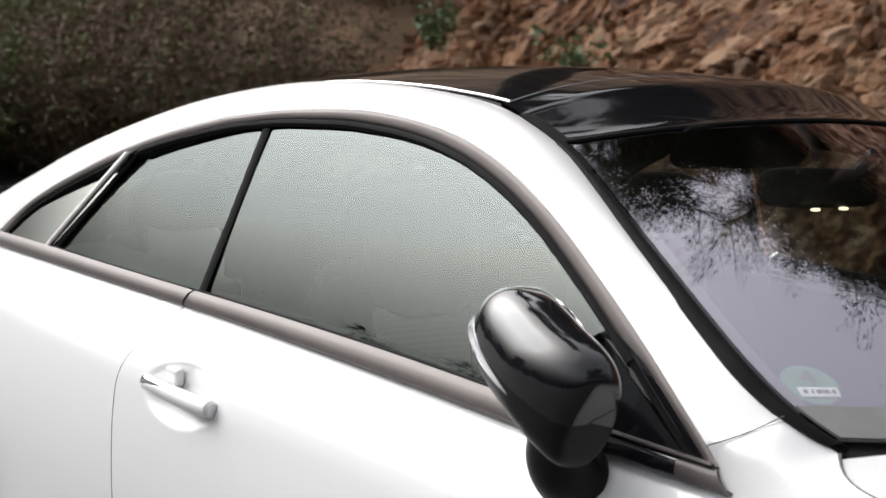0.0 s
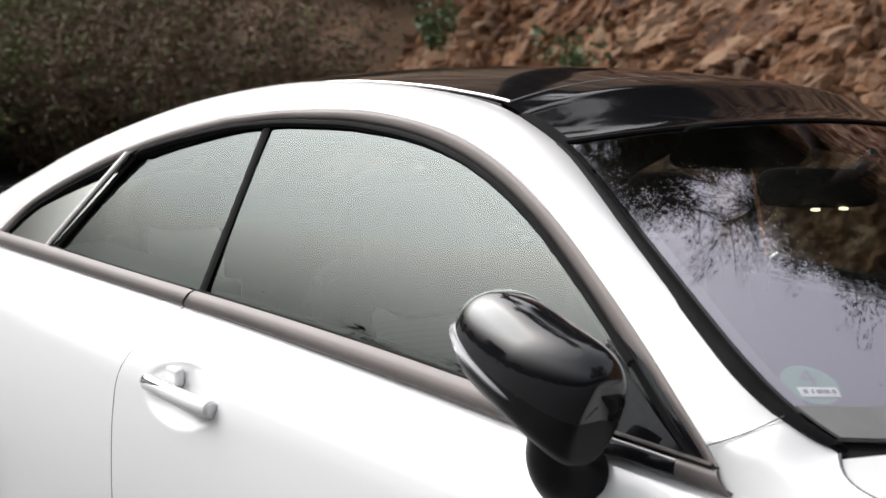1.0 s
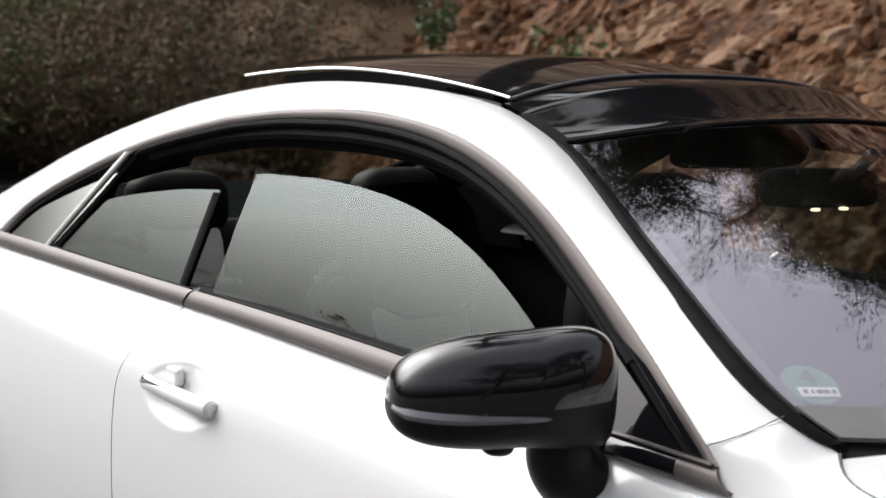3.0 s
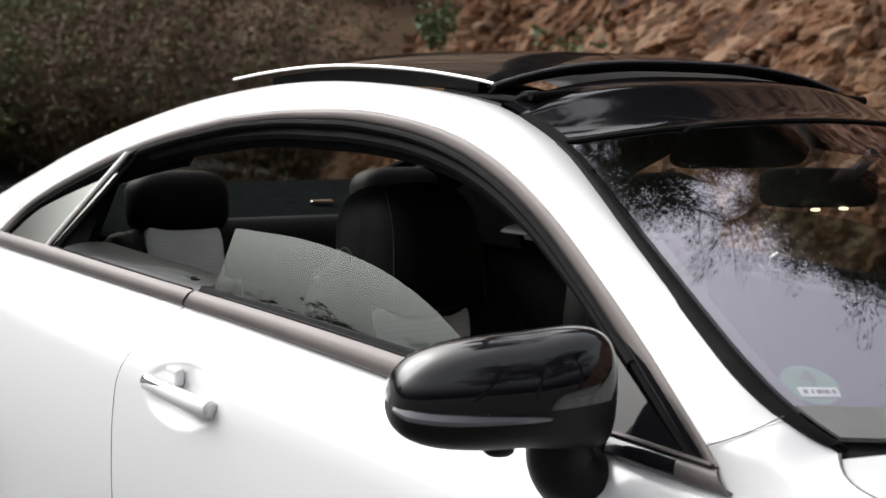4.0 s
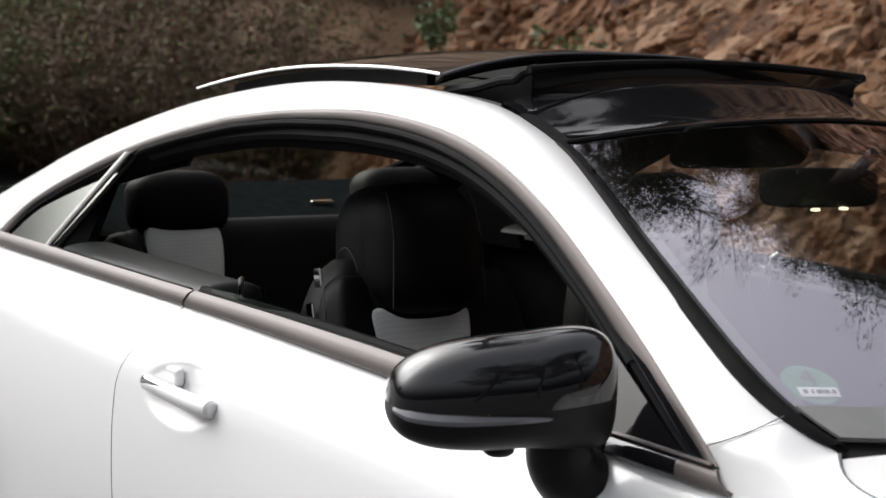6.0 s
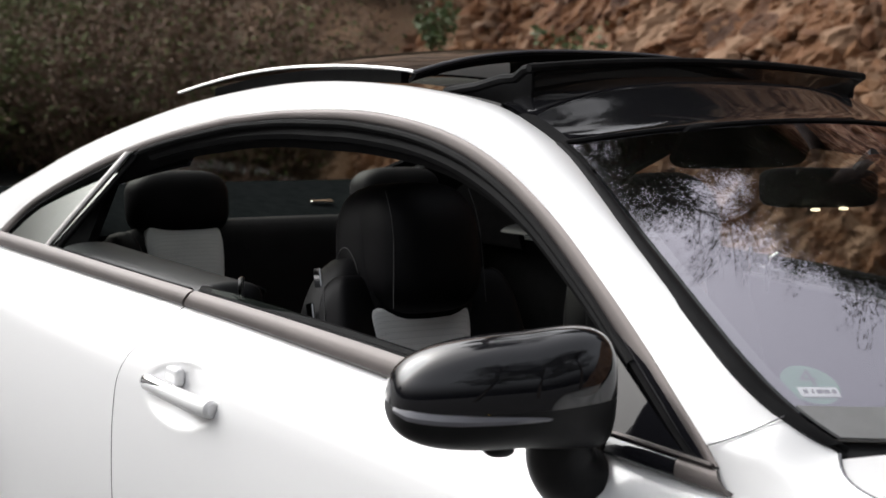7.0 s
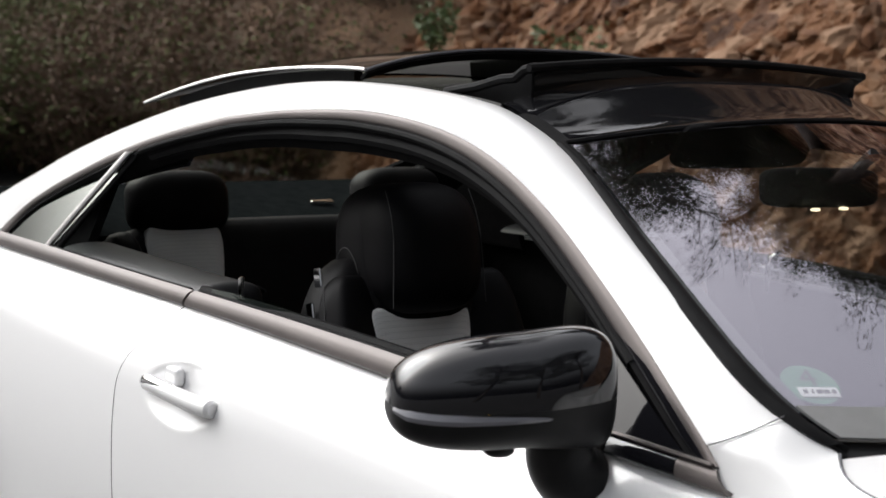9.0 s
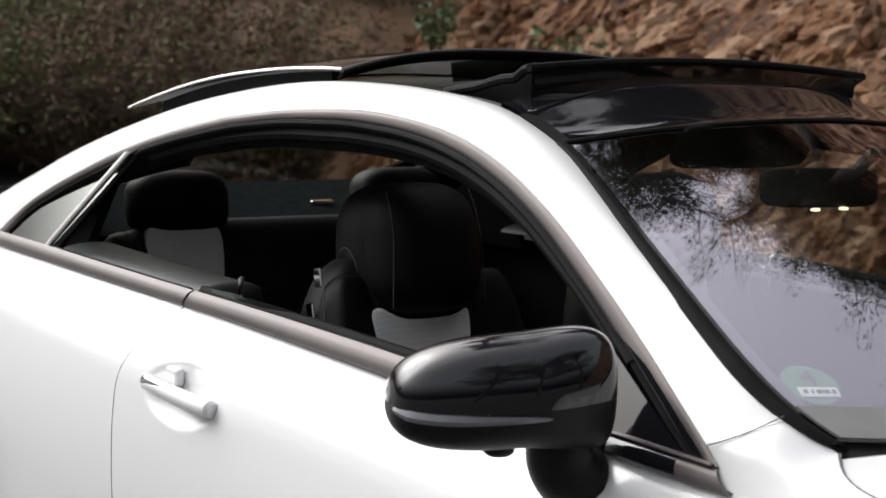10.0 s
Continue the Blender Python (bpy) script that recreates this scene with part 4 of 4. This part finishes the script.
rock_material(ROCK)
EARTH = textured(material("scrub_earth", (0.06, 0.05, 0.035), 0.95), 1.5, (0.07, 0.045, 0.028), (0.20, 0.12, 0.07), fine=25, bump=0.5)
FOOT = 5.2


def ground_mesh():
    bm = bmesh.new()
    bmesh.ops.create_grid(bm, x_segments=8, y_segments=8, size=1500)
    return bm


tagged(part("ground", ground_mesh(), ASPHALT), "grey asphalt lay-by reaching to the horizon", "ground", kind="structure")


def facets(P, size, seed, tilt):
    """Blocky relief: every cell of a jittered grid is a tilted facet of its own."""
    rng = np.random.RandomState(seed)
    table = rng.rand(97, 97, 5)
    c = np.floor(P / size).astype(int)
    best = np.full(len(P), 1e9)
    out = np.zeros(len(P))
    for i in (-1, 0, 1):
        for j in (-1, 0, 1):
            k = c + (i, j)
            r = table[k[:, 0] % 97, k[:, 1] % 97]
            d = P - (k + r[:, :2]) * size
            dist = (d**2).sum(1)
            h = r[:, 2] + tilt * ((r[:, 3] - 0.5) * d[:, 0] + (r[:, 4] - 0.3) * d[:, 1]) / size
            out = np.where(dist < best, h, out)
            best = np.minimum(best, dist)
    return out


def slope(name, xs, hs, rocky, mat):
    X, H = np.meshgrid(xs, hs, indexing="ij")
    P = np.stack([X.ravel(), H.ravel()], 1)
    warp = np.stack([np.sin(P[:, 1] * 3.1 + P[:, 0]), np.sin(P[:, 0] * 2.7 + 1)], 1) * 0.12
    wave = np.array([noise.noise((a * 0.35, b * 0.35, 3)) + 0.4 * noise.noise((a * 1.1, b * 1.1, 8)) for a, b in P])
    y = FOOT + 0.70 * P[:, 1] + 0.6 * wave
    if rocky:
        y -= 0.15 * facets(P * (1, 0.6) + warp, 0.45, 1, 1.0) + 0.07 * facets(P * (1, 0.6) + warp, 0.15, 2, 1.3) + 0.055 * facets(P * (1, 0.7) + warp, 0.075, 3, 1.5)
    co = np.stack([P[:, 0], y, P[:, 1] - 0.15], 1)
    n, m = len(xs), len(hs)
    idx = np.arange(n * m).reshape(n, m)
    faces = np.stack([idx[:-1, :-1], idx[1:, :-1], idx[1:, 1:], idx[:-1, 1:]], -1).reshape(-1, 4)
    me = bpy.data.meshes.new(name)
    me.from_pydata(co.tolist(), [], faces.tolist())
    me.materials.append(mat)
    return new(name, me)


rock_x = np.concatenate([np.arange(-10.2, -3.0, 0.035), np.arange(-3.0, 14, 0.3)])
rock_h = np.concatenate([np.arange(0, 2.4, 0.035), np.arange(2.4, 16, 0.3)])
rock_face = tagged(slope("rock_face", rock_x, rock_h, True, ROCK), "rough red-brown rock cutting beside the lay-by", "rock face", kind="structure")
tagged(slope("hillside", np.arange(-70, -9.9, 0.4), np.arange(0, 16, 0.4), False, EARTH), "dark earth hillside under dry scrub", "hillside", kind="structure")

CHUNK = bpy.data.materials.new("rock_chunk")
rock_material(CHUNK)


def chunk_colours(m):
    """Every chunk its own hue: ochre, rust, tan or grey."""
    t = m.node_tree
    g = t.nodes.new("ShaderNodeNewGeometry")
    r = t.nodes.new("ShaderNodeValToRGB")
    e = r.color_ramp.elements
    e[0].position, e[0].color = 0.0, (0.070, 0.030, 0.014, 1)
    e[1].position, e[1].color = 1.0, (0.235, 0.155, 0.10, 1)
    for p, c in ((0.25, (0.15, 0.057, 0.021)), (0.5, (0.215, 0.093, 0.035)), (0.7, (0.255, 0.125, 0.052)), (0.85, (0.145, 0.098, 0.07))):
        k = e.new(p)
        k.color = (*c, 1)
    mix = t.nodes.new("ShaderNodeMix")
    mix.data_type, mix.blend_type = "RGBA", "MIX"
    mix.inputs["Factor"].default_value = 0.45
    b = t.nodes["Principled BSDF"]
    old = b.inputs["Base Color"].links[0].from_socket
    t.links.new(g.outputs["Random Per Island"], r.inputs["Fac"])
    t.links.new(old, mix.inputs["A"])
    t.links.new(r.outputs["Color"], mix.inputs["B"])
    t.links.new(mix.outputs["Result"], b.inputs["Base Color"])


chunk_colours(CHUNK)


def loose_rock():
    """Angular chunks bedded in the cutting."""
    rng = np.random.RandomState(4)
    b = bmesh.new()
    bmesh.ops.create_icosphere(b, subdivisions=1, radius=1)
    base = np.array([v.co[:] for v in b.verts])
    tris = np.array([[v.index for v in f.verts] for f in b.faces])
    b.free()
    co, faces = [], []
    for i in range(7500):
        x, h = rng.uniform(-10.3, -3.2), rng.uniform(0.0, 2.5)
        r = 0.016 + 0.075 * rng.rand() ** 2.6
        wave = noise.noise((x * 0.35, h * 0.35, 3)) + 0.4 * noise.noise((x * 1.1, h * 1.1, 8))
        y = FOOT + 0.70 * h + 0.6 * wave - 0.08 + rng.uniform(-0.05, 0.05)
        q = Euler(rng.uniform(0, 6.28, 3)).to_matrix()
        p = base * rng.uniform(0.65, 1.15, (len(base), 1)) * rng.uniform(0.55, 1.5, 3) * r
        p = p @ np.array(q).T + (x, y, h - 0.15)
        faces.append(tris + len(co) * len(base))
        co.append(p)
    me = bpy.data.meshes.new("loose_rock")
    me.from_pydata(np.concatenate(co).tolist(), [], np.concatenate(faces).tolist())
    me.materials.append(CHUNK)
    return tagged(new("loose_rock", me), "angular red-brown rock chunks bedded in the cutting", "rock", kind="stuff")


loose_rock()

TWIG = textured(material("dry_twig", (0.1, 0.07, 0.05), 0.9), 3, (0.065, 0.043, 0.028), (0.165, 0.108, 0.07), fine=30)
LEAF = textured(material("olive_leaf", (0.05, 0.06, 0.025), 0.88), 1.5, (0.038, 0.050, 0.014), (0.098, 0.118, 0.034), fine=12)
DRY_LEAF = textured(material("dry_leaf", (0.12, 0.07, 0.04), 0.85), 1.5, (0.065, 0.040, 0.026), (0.15, 0.090, 0.058), fine=12)


def strand(rng, base, way, length, r, steps=4, wander=0.25):
    pts, d = [Vector(base)], Vector(way).normalized()
    for i in range(steps):
        d = (d + Vector((rng.uniform(-1, 1), rng.uniform(-1, 1), rng.uniform(-0.6, 0.8))) * wander).normalized()
        pts.append(pts[-1] + d * length / steps)
    return pts


def tubes_mesh(name, strands, mat, parent):
    """Many thin three-sided twigs in one mesh."""
    co, faces = [], []
    for pts, r in strands:
        n0 = len(co)
        for i, p in enumerate(pts):
            q = r * (1 - 0.8 * i / (len(pts) - 1))
            d = (pts[min(i + 1, len(pts) - 1)] - pts[max(0, i - 1)]).normalized()
            a = d.orthogonal().normalized()
            b = d.cross(a)
            for k in range(3):
                t = 2.094 * k
                co.append(p + a * math.cos(t) * q + b * math.sin(t) * q)
        for i in range(len(pts) - 1):
            for k in range(3):
                faces.append((n0 + 3 * i + k, n0 + 3 * i + (k + 1) % 3, n0 + 3 * i + 3 + (k + 1) % 3, n0 + 3 * i + 3 + k))
    me = bpy.data.meshes.new(name)
    me.from_pydata([tuple(c) for c in co], [], faces)
    me.materials.append(mat)
    ob = new(name, me)
    ob.parent = parent
    return ob


def leaves_mesh(name, rng, spots, size, mat, parent):
    """Small folded leaves, each two triangles."""
    co, faces = [], []
    for p in spots:
        a = Vector((rng.uniform(-1, 1), rng.uniform(-1, 1), rng.uniform(-0.6, 0.6))).normalized()
        b = a.orthogonal().normalized()
        b = (b * math.cos(rng.uniform(0, 3)) + a.cross(b) * math.sin(rng.uniform(0, 3))).normalized()
        s = size * rng.uniform(0.6, 1.3)
        n0 = len(co)
        co += [p, p + a * s * 0.5 + b * s * 0.28, p + a * s, p + a * s * 0.5 - b * s * 0.28 + a.cross(b) * s * 0.1]
        faces += [(n0, n0 + 1, n0 + 2), (n0, n0 + 2, n0 + 3)]
    me = bpy.data.meshes.new(name)
    me.from_pydata([tuple(c) for c in co], [], faces)
    me.materials.append(mat)
    ob = new(name, me)
    ob.parent = parent
    return ob


def shrub(seed, height, leafy, dry, label):
    rng = random.Random(seed)
    thing = tagged(new("shrub"), label, "shrub", "scrub on the hillside")
    strands, spots, dead = [], [], []
    for _ in range(26):
        a = rng.uniform(0, 6.28)
        main = strand(rng, (0.25 * math.cos(a) * rng.random(), 0.25 * math.sin(a) * rng.random(), -0.1), (0.55 * math.cos(a), 0.55 * math.sin(a), 1), height * rng.uniform(0.6, 1.05), 0.012, 6, 0.22)
        strands.append((main, 0.012))
        for p in main[2:]:
            for _ in range(4):
                sub = strand(rng, p, (rng.uniform(-1, 1), rng.uniform(-1, 1), rng.uniform(-0.2, 0.9)), height * rng.uniform(0.12, 0.32), 0.005, 4, 0.4)
                strands.append((sub, 0.005))
                for q in sub[1:]:
                    for _ in range(leafy):
                        spots.append(q + Vector((rng.gauss(0, 0.05), rng.gauss(0, 0.05), rng.gauss(0, 0.05))))
                    for _ in range(dry):
                        dead.append(q + Vector((rng.gauss(0, 0.05), rng.gauss(0, 0.05), rng.gauss(0, 0.05))))
    tubes_mesh("branchwork", strands, TWIG, thing)
    if spots:
        leaves_mesh("foliage", rng, spots, 0.048, LEAF, thing)
    if dead:
        leaves_mesh("dry_foliage", rng, dead, 0.042, DRY_LEAF, thing)
    return thing


kinds = [shrub(11, 1.7, 9, 1, "dense olive-green scrub bush"), shrub(12, 1.6, 1, 6, "brown withered bush with dry leaves"), shrub(13, 1.9, 1, 2, "sparse thicket of grey-brown dry twigs")]
rng = random.Random(5)
first = set()
for row in range(-1, 4):
    for i in range(17):
        x = -10.7 - 0.95 * i + rng.uniform(-0.35, 0.35)
        y = 3.7 + 0.9 * row + rng.uniform(-0.3, 0.3)
        if (row == 0 and i < 3) or (row < 0 and i < 2):
            continue
        z = max(0.0, (y - FOOT - 0.3) / 0.75) * 0.9
        k = rng.choice([2, 1, 2, 1, 2] if noise.noise((x * 0.35, y * 0.6, 4.0)) < 0.05 else [0, 0, 2])
        m = pose(x, y, z, 0, 0, rng.uniform(0, 360))
        if k in first:
            copy_thing(kinds[k], m)
        else:
            first.add(k)
            kinds[k].matrix_basis = m

BARK = textured(material("dark_bark", (0.05, 0.04, 0.03), 0.9), 6, (0.03, 0.024, 0.018), (0.085, 0.065, 0.05), fine=40, bump=0.6, stretch=(1, 1, 0.3))
PINE = textured(material("dark_leaf", (0.03, 0.04, 0.02), 0.6), 2, (0.016, 0.024, 0.010), (0.05, 0.06, 0.025), fine=30)


def tree(seed, height, reach, leaf, many, label, first_limb=4):
    """A gnarled evergreen: trunk, forked limbs, drooping sprays of small leaves."""
    rng = random.Random(seed)
    thing = tagged(new("tree"), label, "tree", "trees round the lay-by")
    trunk = [Vector((0, 0, -1.2))]
    d = Vector((rng.uniform(-0.1, 0.1), -0.12, 1))
    for i in range(9):
        d = (d + Vector((rng.gauss(0, 0.12), rng.gauss(0, 0.12), 0.12))).normalized()
        trunk.append(trunk[-1] + d * (height + 1.2) / 9)
    part("trunk", tube(trunk, [0.26 * (1 - 0.09 * i) for i in range(10)], 10), BARK, thing)
    strands, spots = [], []
    for i in range(first_limb, 10):
        for _ in range(5):
            a = rng.uniform(0, 6.28)
            limb = strand(rng, trunk[i], (math.cos(a), math.sin(a), rng.uniform(0.0, 0.6)), reach * rng.uniform(0.55, 1.05) * (1.15 - 0.06 * i), 0, 7, 0.28)
            strands.append((limb, 0.10))
            for p in limb[2:]:
                for _ in range(4):
                    twig = strand(rng, p, (rng.uniform(-1, 1), rng.uniform(-1, 1), rng.uniform(-0.7, 0.5)), reach * rng.uniform(0.16, 0.38), 0, 5, 0.4)
                    strands.append((twig, 0.018))
                    for q in twig[1:]:
                        c = q + Vector((rng.gauss(0, 0.1), rng.gauss(0, 0.1), rng.gauss(0, 0.08)))
                        for _ in range(many):
                            spots.append(c + Vector((rng.gauss(0, 0.13), rng.gauss(0, 0.13), rng.gauss(0, 0.09))))
    tubes_mesh("limbwork", strands, BARK, thing)
    leaves_mesh("crown", rng, spots, leaf, PINE, thing)
    return thing


# evergreens and scrub along the crest of the cutting
tall = tree(21, 7.6, 3.2, 0.05, 26, "tall dark evergreen on the crest of the cutting", 6)
short = tree(25, 4.6, 2.7, 0.05, 26, "low spreading evergreen on the crest of the cutting", 6)
crest = [(tall, -16.5, 12.6, 20), (tall, -14.0, 12.6, 130), (tall, -11.8, 12.6, 250), (tall, -10.6, 11.2, 70), (short, -13.0, 12.8, 40), (tall, -8.2, 11.5, 200), (short, -6.4, 11.4, 300), (short, -4.9, 11.2, 160), (short, -1.2, 9.6, 330), (short, -0.4, 10.7, 60), (tall, -19.0, 13.5, 310), (short, -7.2, 12.8, 90), (short, -9.4, 12.6, 120), (short, -10.4, 13.2, 220), (short, -5.8, 12.2, 10)]
placed = set()
for kind_of, x, y, a in crest:
    m = pose(x, y, (y - FOOT) / 0.70 - 0.5, 0, 0, a)
    if kind_of in placed:
        copy_thing(kind_of, m)
    else:
        placed.add(kind_of)
        kind_of.matrix_basis = m
for i in range(16):
    y = 13.4 + rng.uniform(-0.9, 1.2)
    copy_thing(kinds[0 if i % 3 else 2], pose(0.0 - 1.2 * i + rng.uniform(-0.3, 0.3), y, (y - FOOT) / 0.70 - 0.4, 0, 0, rng.uniform(0, 360)))
# unseen tree leaning from the bank, added to keep sky off the roof glass
tree(27, 14.0, 2.3, 0.055, 34, "old dark evergreen added out of view over the lay-by to darken the roof reflection", 6).matrix_basis = pose(-8.8, 7.0, 2.5, 13, 13, 0)
# unseen big trees added ahead of the car to darken the door mirrors' reflections
big = tree(23, 11.5, 4.6, 0.10, 9, "broad dark evergreen added unseen ahead of the car to darken its mirror reflections")
big.matrix_basis = pose(8.5, -1.5, 0.0, 0, 0, 0)
copy_thing(big, pose(9.5, -6.5, 0, 0, 0, 100))
copy_thing(big, pose(10.5, 3.5, 0, 0, 0, 220))
# woods across the road
woods = tree(22, 7.4, 2.9, 0.20, 3, "dark evergreen in the woods across the road")
woods.matrix_basis = pose(-30, -40, -1)
for az, z in ((-146.2, -0.4), (-142.2, -0.1)):
    copy_thing(woods, pose(-1.3 + 29 * math.cos(radians(az)), -0.8 + 29 * math.sin(radians(az)), z, 0, 0, az))
for i in range(22):
    a = radians(-95 - 5.2 * i + rng.uniform(-2, 2))
    r = rng.uniform(44, 58)
    copy_thing(woods, pose(r * math.cos(a), r * math.sin(a), -1.5 + rng.uniform(-2.0, 1.2), 0, 0, rng.uniform(0, 360)))


def weed(seed):
    """A leafy weed rooted between the rocks."""
    rng = random.Random(seed)
    thing = tagged(new("weed"), "small leafy green weed growing out of the rock", "plant", "weeds on the rock")
    strands, spots = [], []
    for _ in range(16):
        a = rng.uniform(0, 6.28)
        stem = strand(rng, (0, 0, 0), (0.6 * math.cos(a), 0.6 * math.sin(a), 1), rng.uniform(0.2, 0.45), 0, 5, 0.25)
        strands.append((stem, 0.004))
        for p in stem[1:]:
            for _ in range(5):
                spots.append(p + Vector((rng.gauss(0, 0.03), rng.gauss(0, 0.03), rng.gauss(0, 0.03))))
    tubes_mesh("stemwork", strands, TWIG, thing)
    leaves_mesh("foliage", rng, spots, 0.055, WEED, thing)
    return thing


WEED = textured(material("green_leaf", (0.05, 0.09, 0.03), 0.6), 2, (0.035, 0.065, 0.018), (0.085, 0.13, 0.04), fine=20)
w = weed(31)
w.matrix_basis = pose(-7.65, 5.45, 1.10)
copy_thing(w, pose(-9.1, 5.5, 1.30, 0, 0, 90))
copy_thing(w, pose(-4.9, 5.7, 1.15, 0, 0, 190))


# ---- single chunks standing out of the cutting ----
SINGLE = bpy.data.materials.new("single_chunk")
rock_material(SINGLE)
chunk_colours(SINGLE)
single_tree = SINGLE.node_tree
info = single_tree.nodes.new("ShaderNodeObjectInfo")
for link in list(single_tree.links):
    if link.from_socket.name == "Random Per Island":
        single_tree.links.new(info.outputs["Random"], link.to_socket)


def rock_meshes(n):
    rng = np.random.RandomState(9)
    out = []
    for _ in range(n):
        b = bmesh.new()
        bmesh.ops.create_icosphere(b, subdivisions=1, radius=1)
        k = rng.uniform(0.7, 1.3, 3)
        for vert in b.verts:
            vert.co = Vector(vert.co * float(rng.uniform(0.65, 1.1)))
            vert.co = Vector((vert.co.x * k[0], vert.co.y * k[1], vert.co.z * k[2]))
        me = bpy.data.meshes.new("rock")
        b.to_mesh(me)
        b.free()
        me.materials.append(SINGLE)
        out.append(me)
    return out


shapes = rock_meshes(8)
pick = np.random.RandomState(14)
for i in range(290):
    x, h = pick.uniform(-9.7, -4.3), pick.uniform(0.7, 2.0)
    r = 0.035 + 0.055 * pick.rand() ** 2
    wave = noise.noise((x * 0.35, h * 0.35, 3)) + 0.4 * noise.noise((x * 1.1, h * 1.1, 8))
    ob = new("rock", shapes[i % 8])
    ob.parent = rock_face
    ob.matrix_basis = Matrix.LocRotScale((x, FOOT + 0.70 * h + 0.6 * wave - 0.11, h - 0.15), Euler(pick.uniform(0, 6.28, 3)), (r, r, r))


# ---- what moves ----
def motions():
    # lid: front edge place and slope
    rows = [(0.0, -1.416, 1.373, 0.030), (1.85, -1.416, 1.373, 0.030), (2.0, -1.416, 1.373, 0.025), (2.3, -1.416, 1.373, 0.006), (2.7, -1.416, 1.373, -0.012),
            (3.1, -1.418, 1.383, -0.006), (3.45, -1.424, 1.397, 0.020), (3.8, -1.448, 1.401, 0.0277), (4.3, -1.483, 1.401, 0.035), (5.0, -1.539, 1.404, 0.050), (5.7, -1.588, 1.408, 0.066),
            (6.8, -1.674, 1.410, 0.088), (8.0, -1.764, 1.409, 0.108), (9.0, -1.839, 1.406, 0.124), (10.0, -1.914, 1.402, 0.140)]
    walk(sunroof, [(t, pose(x, 0, z, 0, -math.degrees(math.atan(k) - math.atan(0.030)), 0)) for t, x, z, k in rows])
    walk(deflector, [(t, Matrix.Translation(HINGE) @ pose(0, 0, 0, 0, a, 0)) for t, a in ((0.0, 17), (3.3, 17), (3.8, 13), (4.3, 9.7), (5.0, 4.6), (5.7, 1.5), (6.3, 0.2), (6.8, 0), (10.0, 0))])
    # door windows slide along their rear edge
    drop = [(0.0, 0.0), (1.85, 0.0), (2.0, 0.033), (2.3, 0.131), (2.7, 0.26), (3.8, 0.63), (4.3, 0.81), (4.8, 0.985), (5.05, 1.06), (5.3, 1.08), (10.0, 1.08)]
    for g, s in zip(door_windows, (-1, 1)):
        corner = Matrix.Translation((-1.872, s * 0.66, 1.303))
        walk(g, [(t, pose(-0.011 * d, s * 0.112 * d, -0.298 * d) @ corner @ pose(0, 0, 0, -s * 8.0 * d, 3.5 * min(d, 1.0), 0) @ corner.inverted()) for t, d in drop])
    # rear panes slide back and down and lean a little
    slide = [(0.0, 0, 0, 0), (1.85, 0, 0, 0), (2.0, -0.010, -0.012, 0.3), (2.3, -0.036, -0.042, 1.0), (2.7, -0.078, -0.093, 2.2), (3.8, -0.13, -0.288, 7.0), (4.3, -0.14, -0.34, 8.0), (4.8, -0.14, -0.36, 8.0), (10.0, -0.14, -0.36, 8.0)]
    for g, s in zip(quarter_windows, (-1, 1)):
        walk(g, [(t, pose(-1.888 + dx, s * (0.662 - (0.38 if dz > -0.1 else 0.22) * dz), 1.296 + dz, s * 24.0 * dz, a, 0)) for t, dx, dz, a in slide])
    # mirrors unfold about a leaning pivot
    turn = [(0.0, 82), (0.25, 82), (0.5, 80.5), (0.75, 77), (1.0, 72), (1.25, 66.5), (1.5, 59.5), (1.75, 50.5), (2.0, 39), (2.25, 27), (2.5, 15.5), (2.75, 7), (3.0, 1.5), (3.2, 0), (10.0, 0)]
    for h, s in ((mirror_near, -1), (mirror_far, 1)):
        base = Matrix.Translation((MP.x, -MP.y * s, MP.z))
        axis = Vector((0.20, s * 0.27, 1.0)).normalized()
        walk(h, [(t, base @ Matrix.Rotation(radians(s * a), 4, axis) @ pose(0, 0, 0, 0, 0, s * 25)) for t, a in turn])
    # the indicator shows once behind its lens
    for l, s in ((lamp_near, -1), (lamp_far, 1)):
        out = pose(0.0228, s * 0.005, 0)
        walk(l, [(0.0, pose(0, 0, 0)), (0.53, pose(0, 0, 0)), (0.57, out), (0.93, out), (0.97, pose(0, 0, 0)), (10.0, pose(0, 0, 0))])


motions()
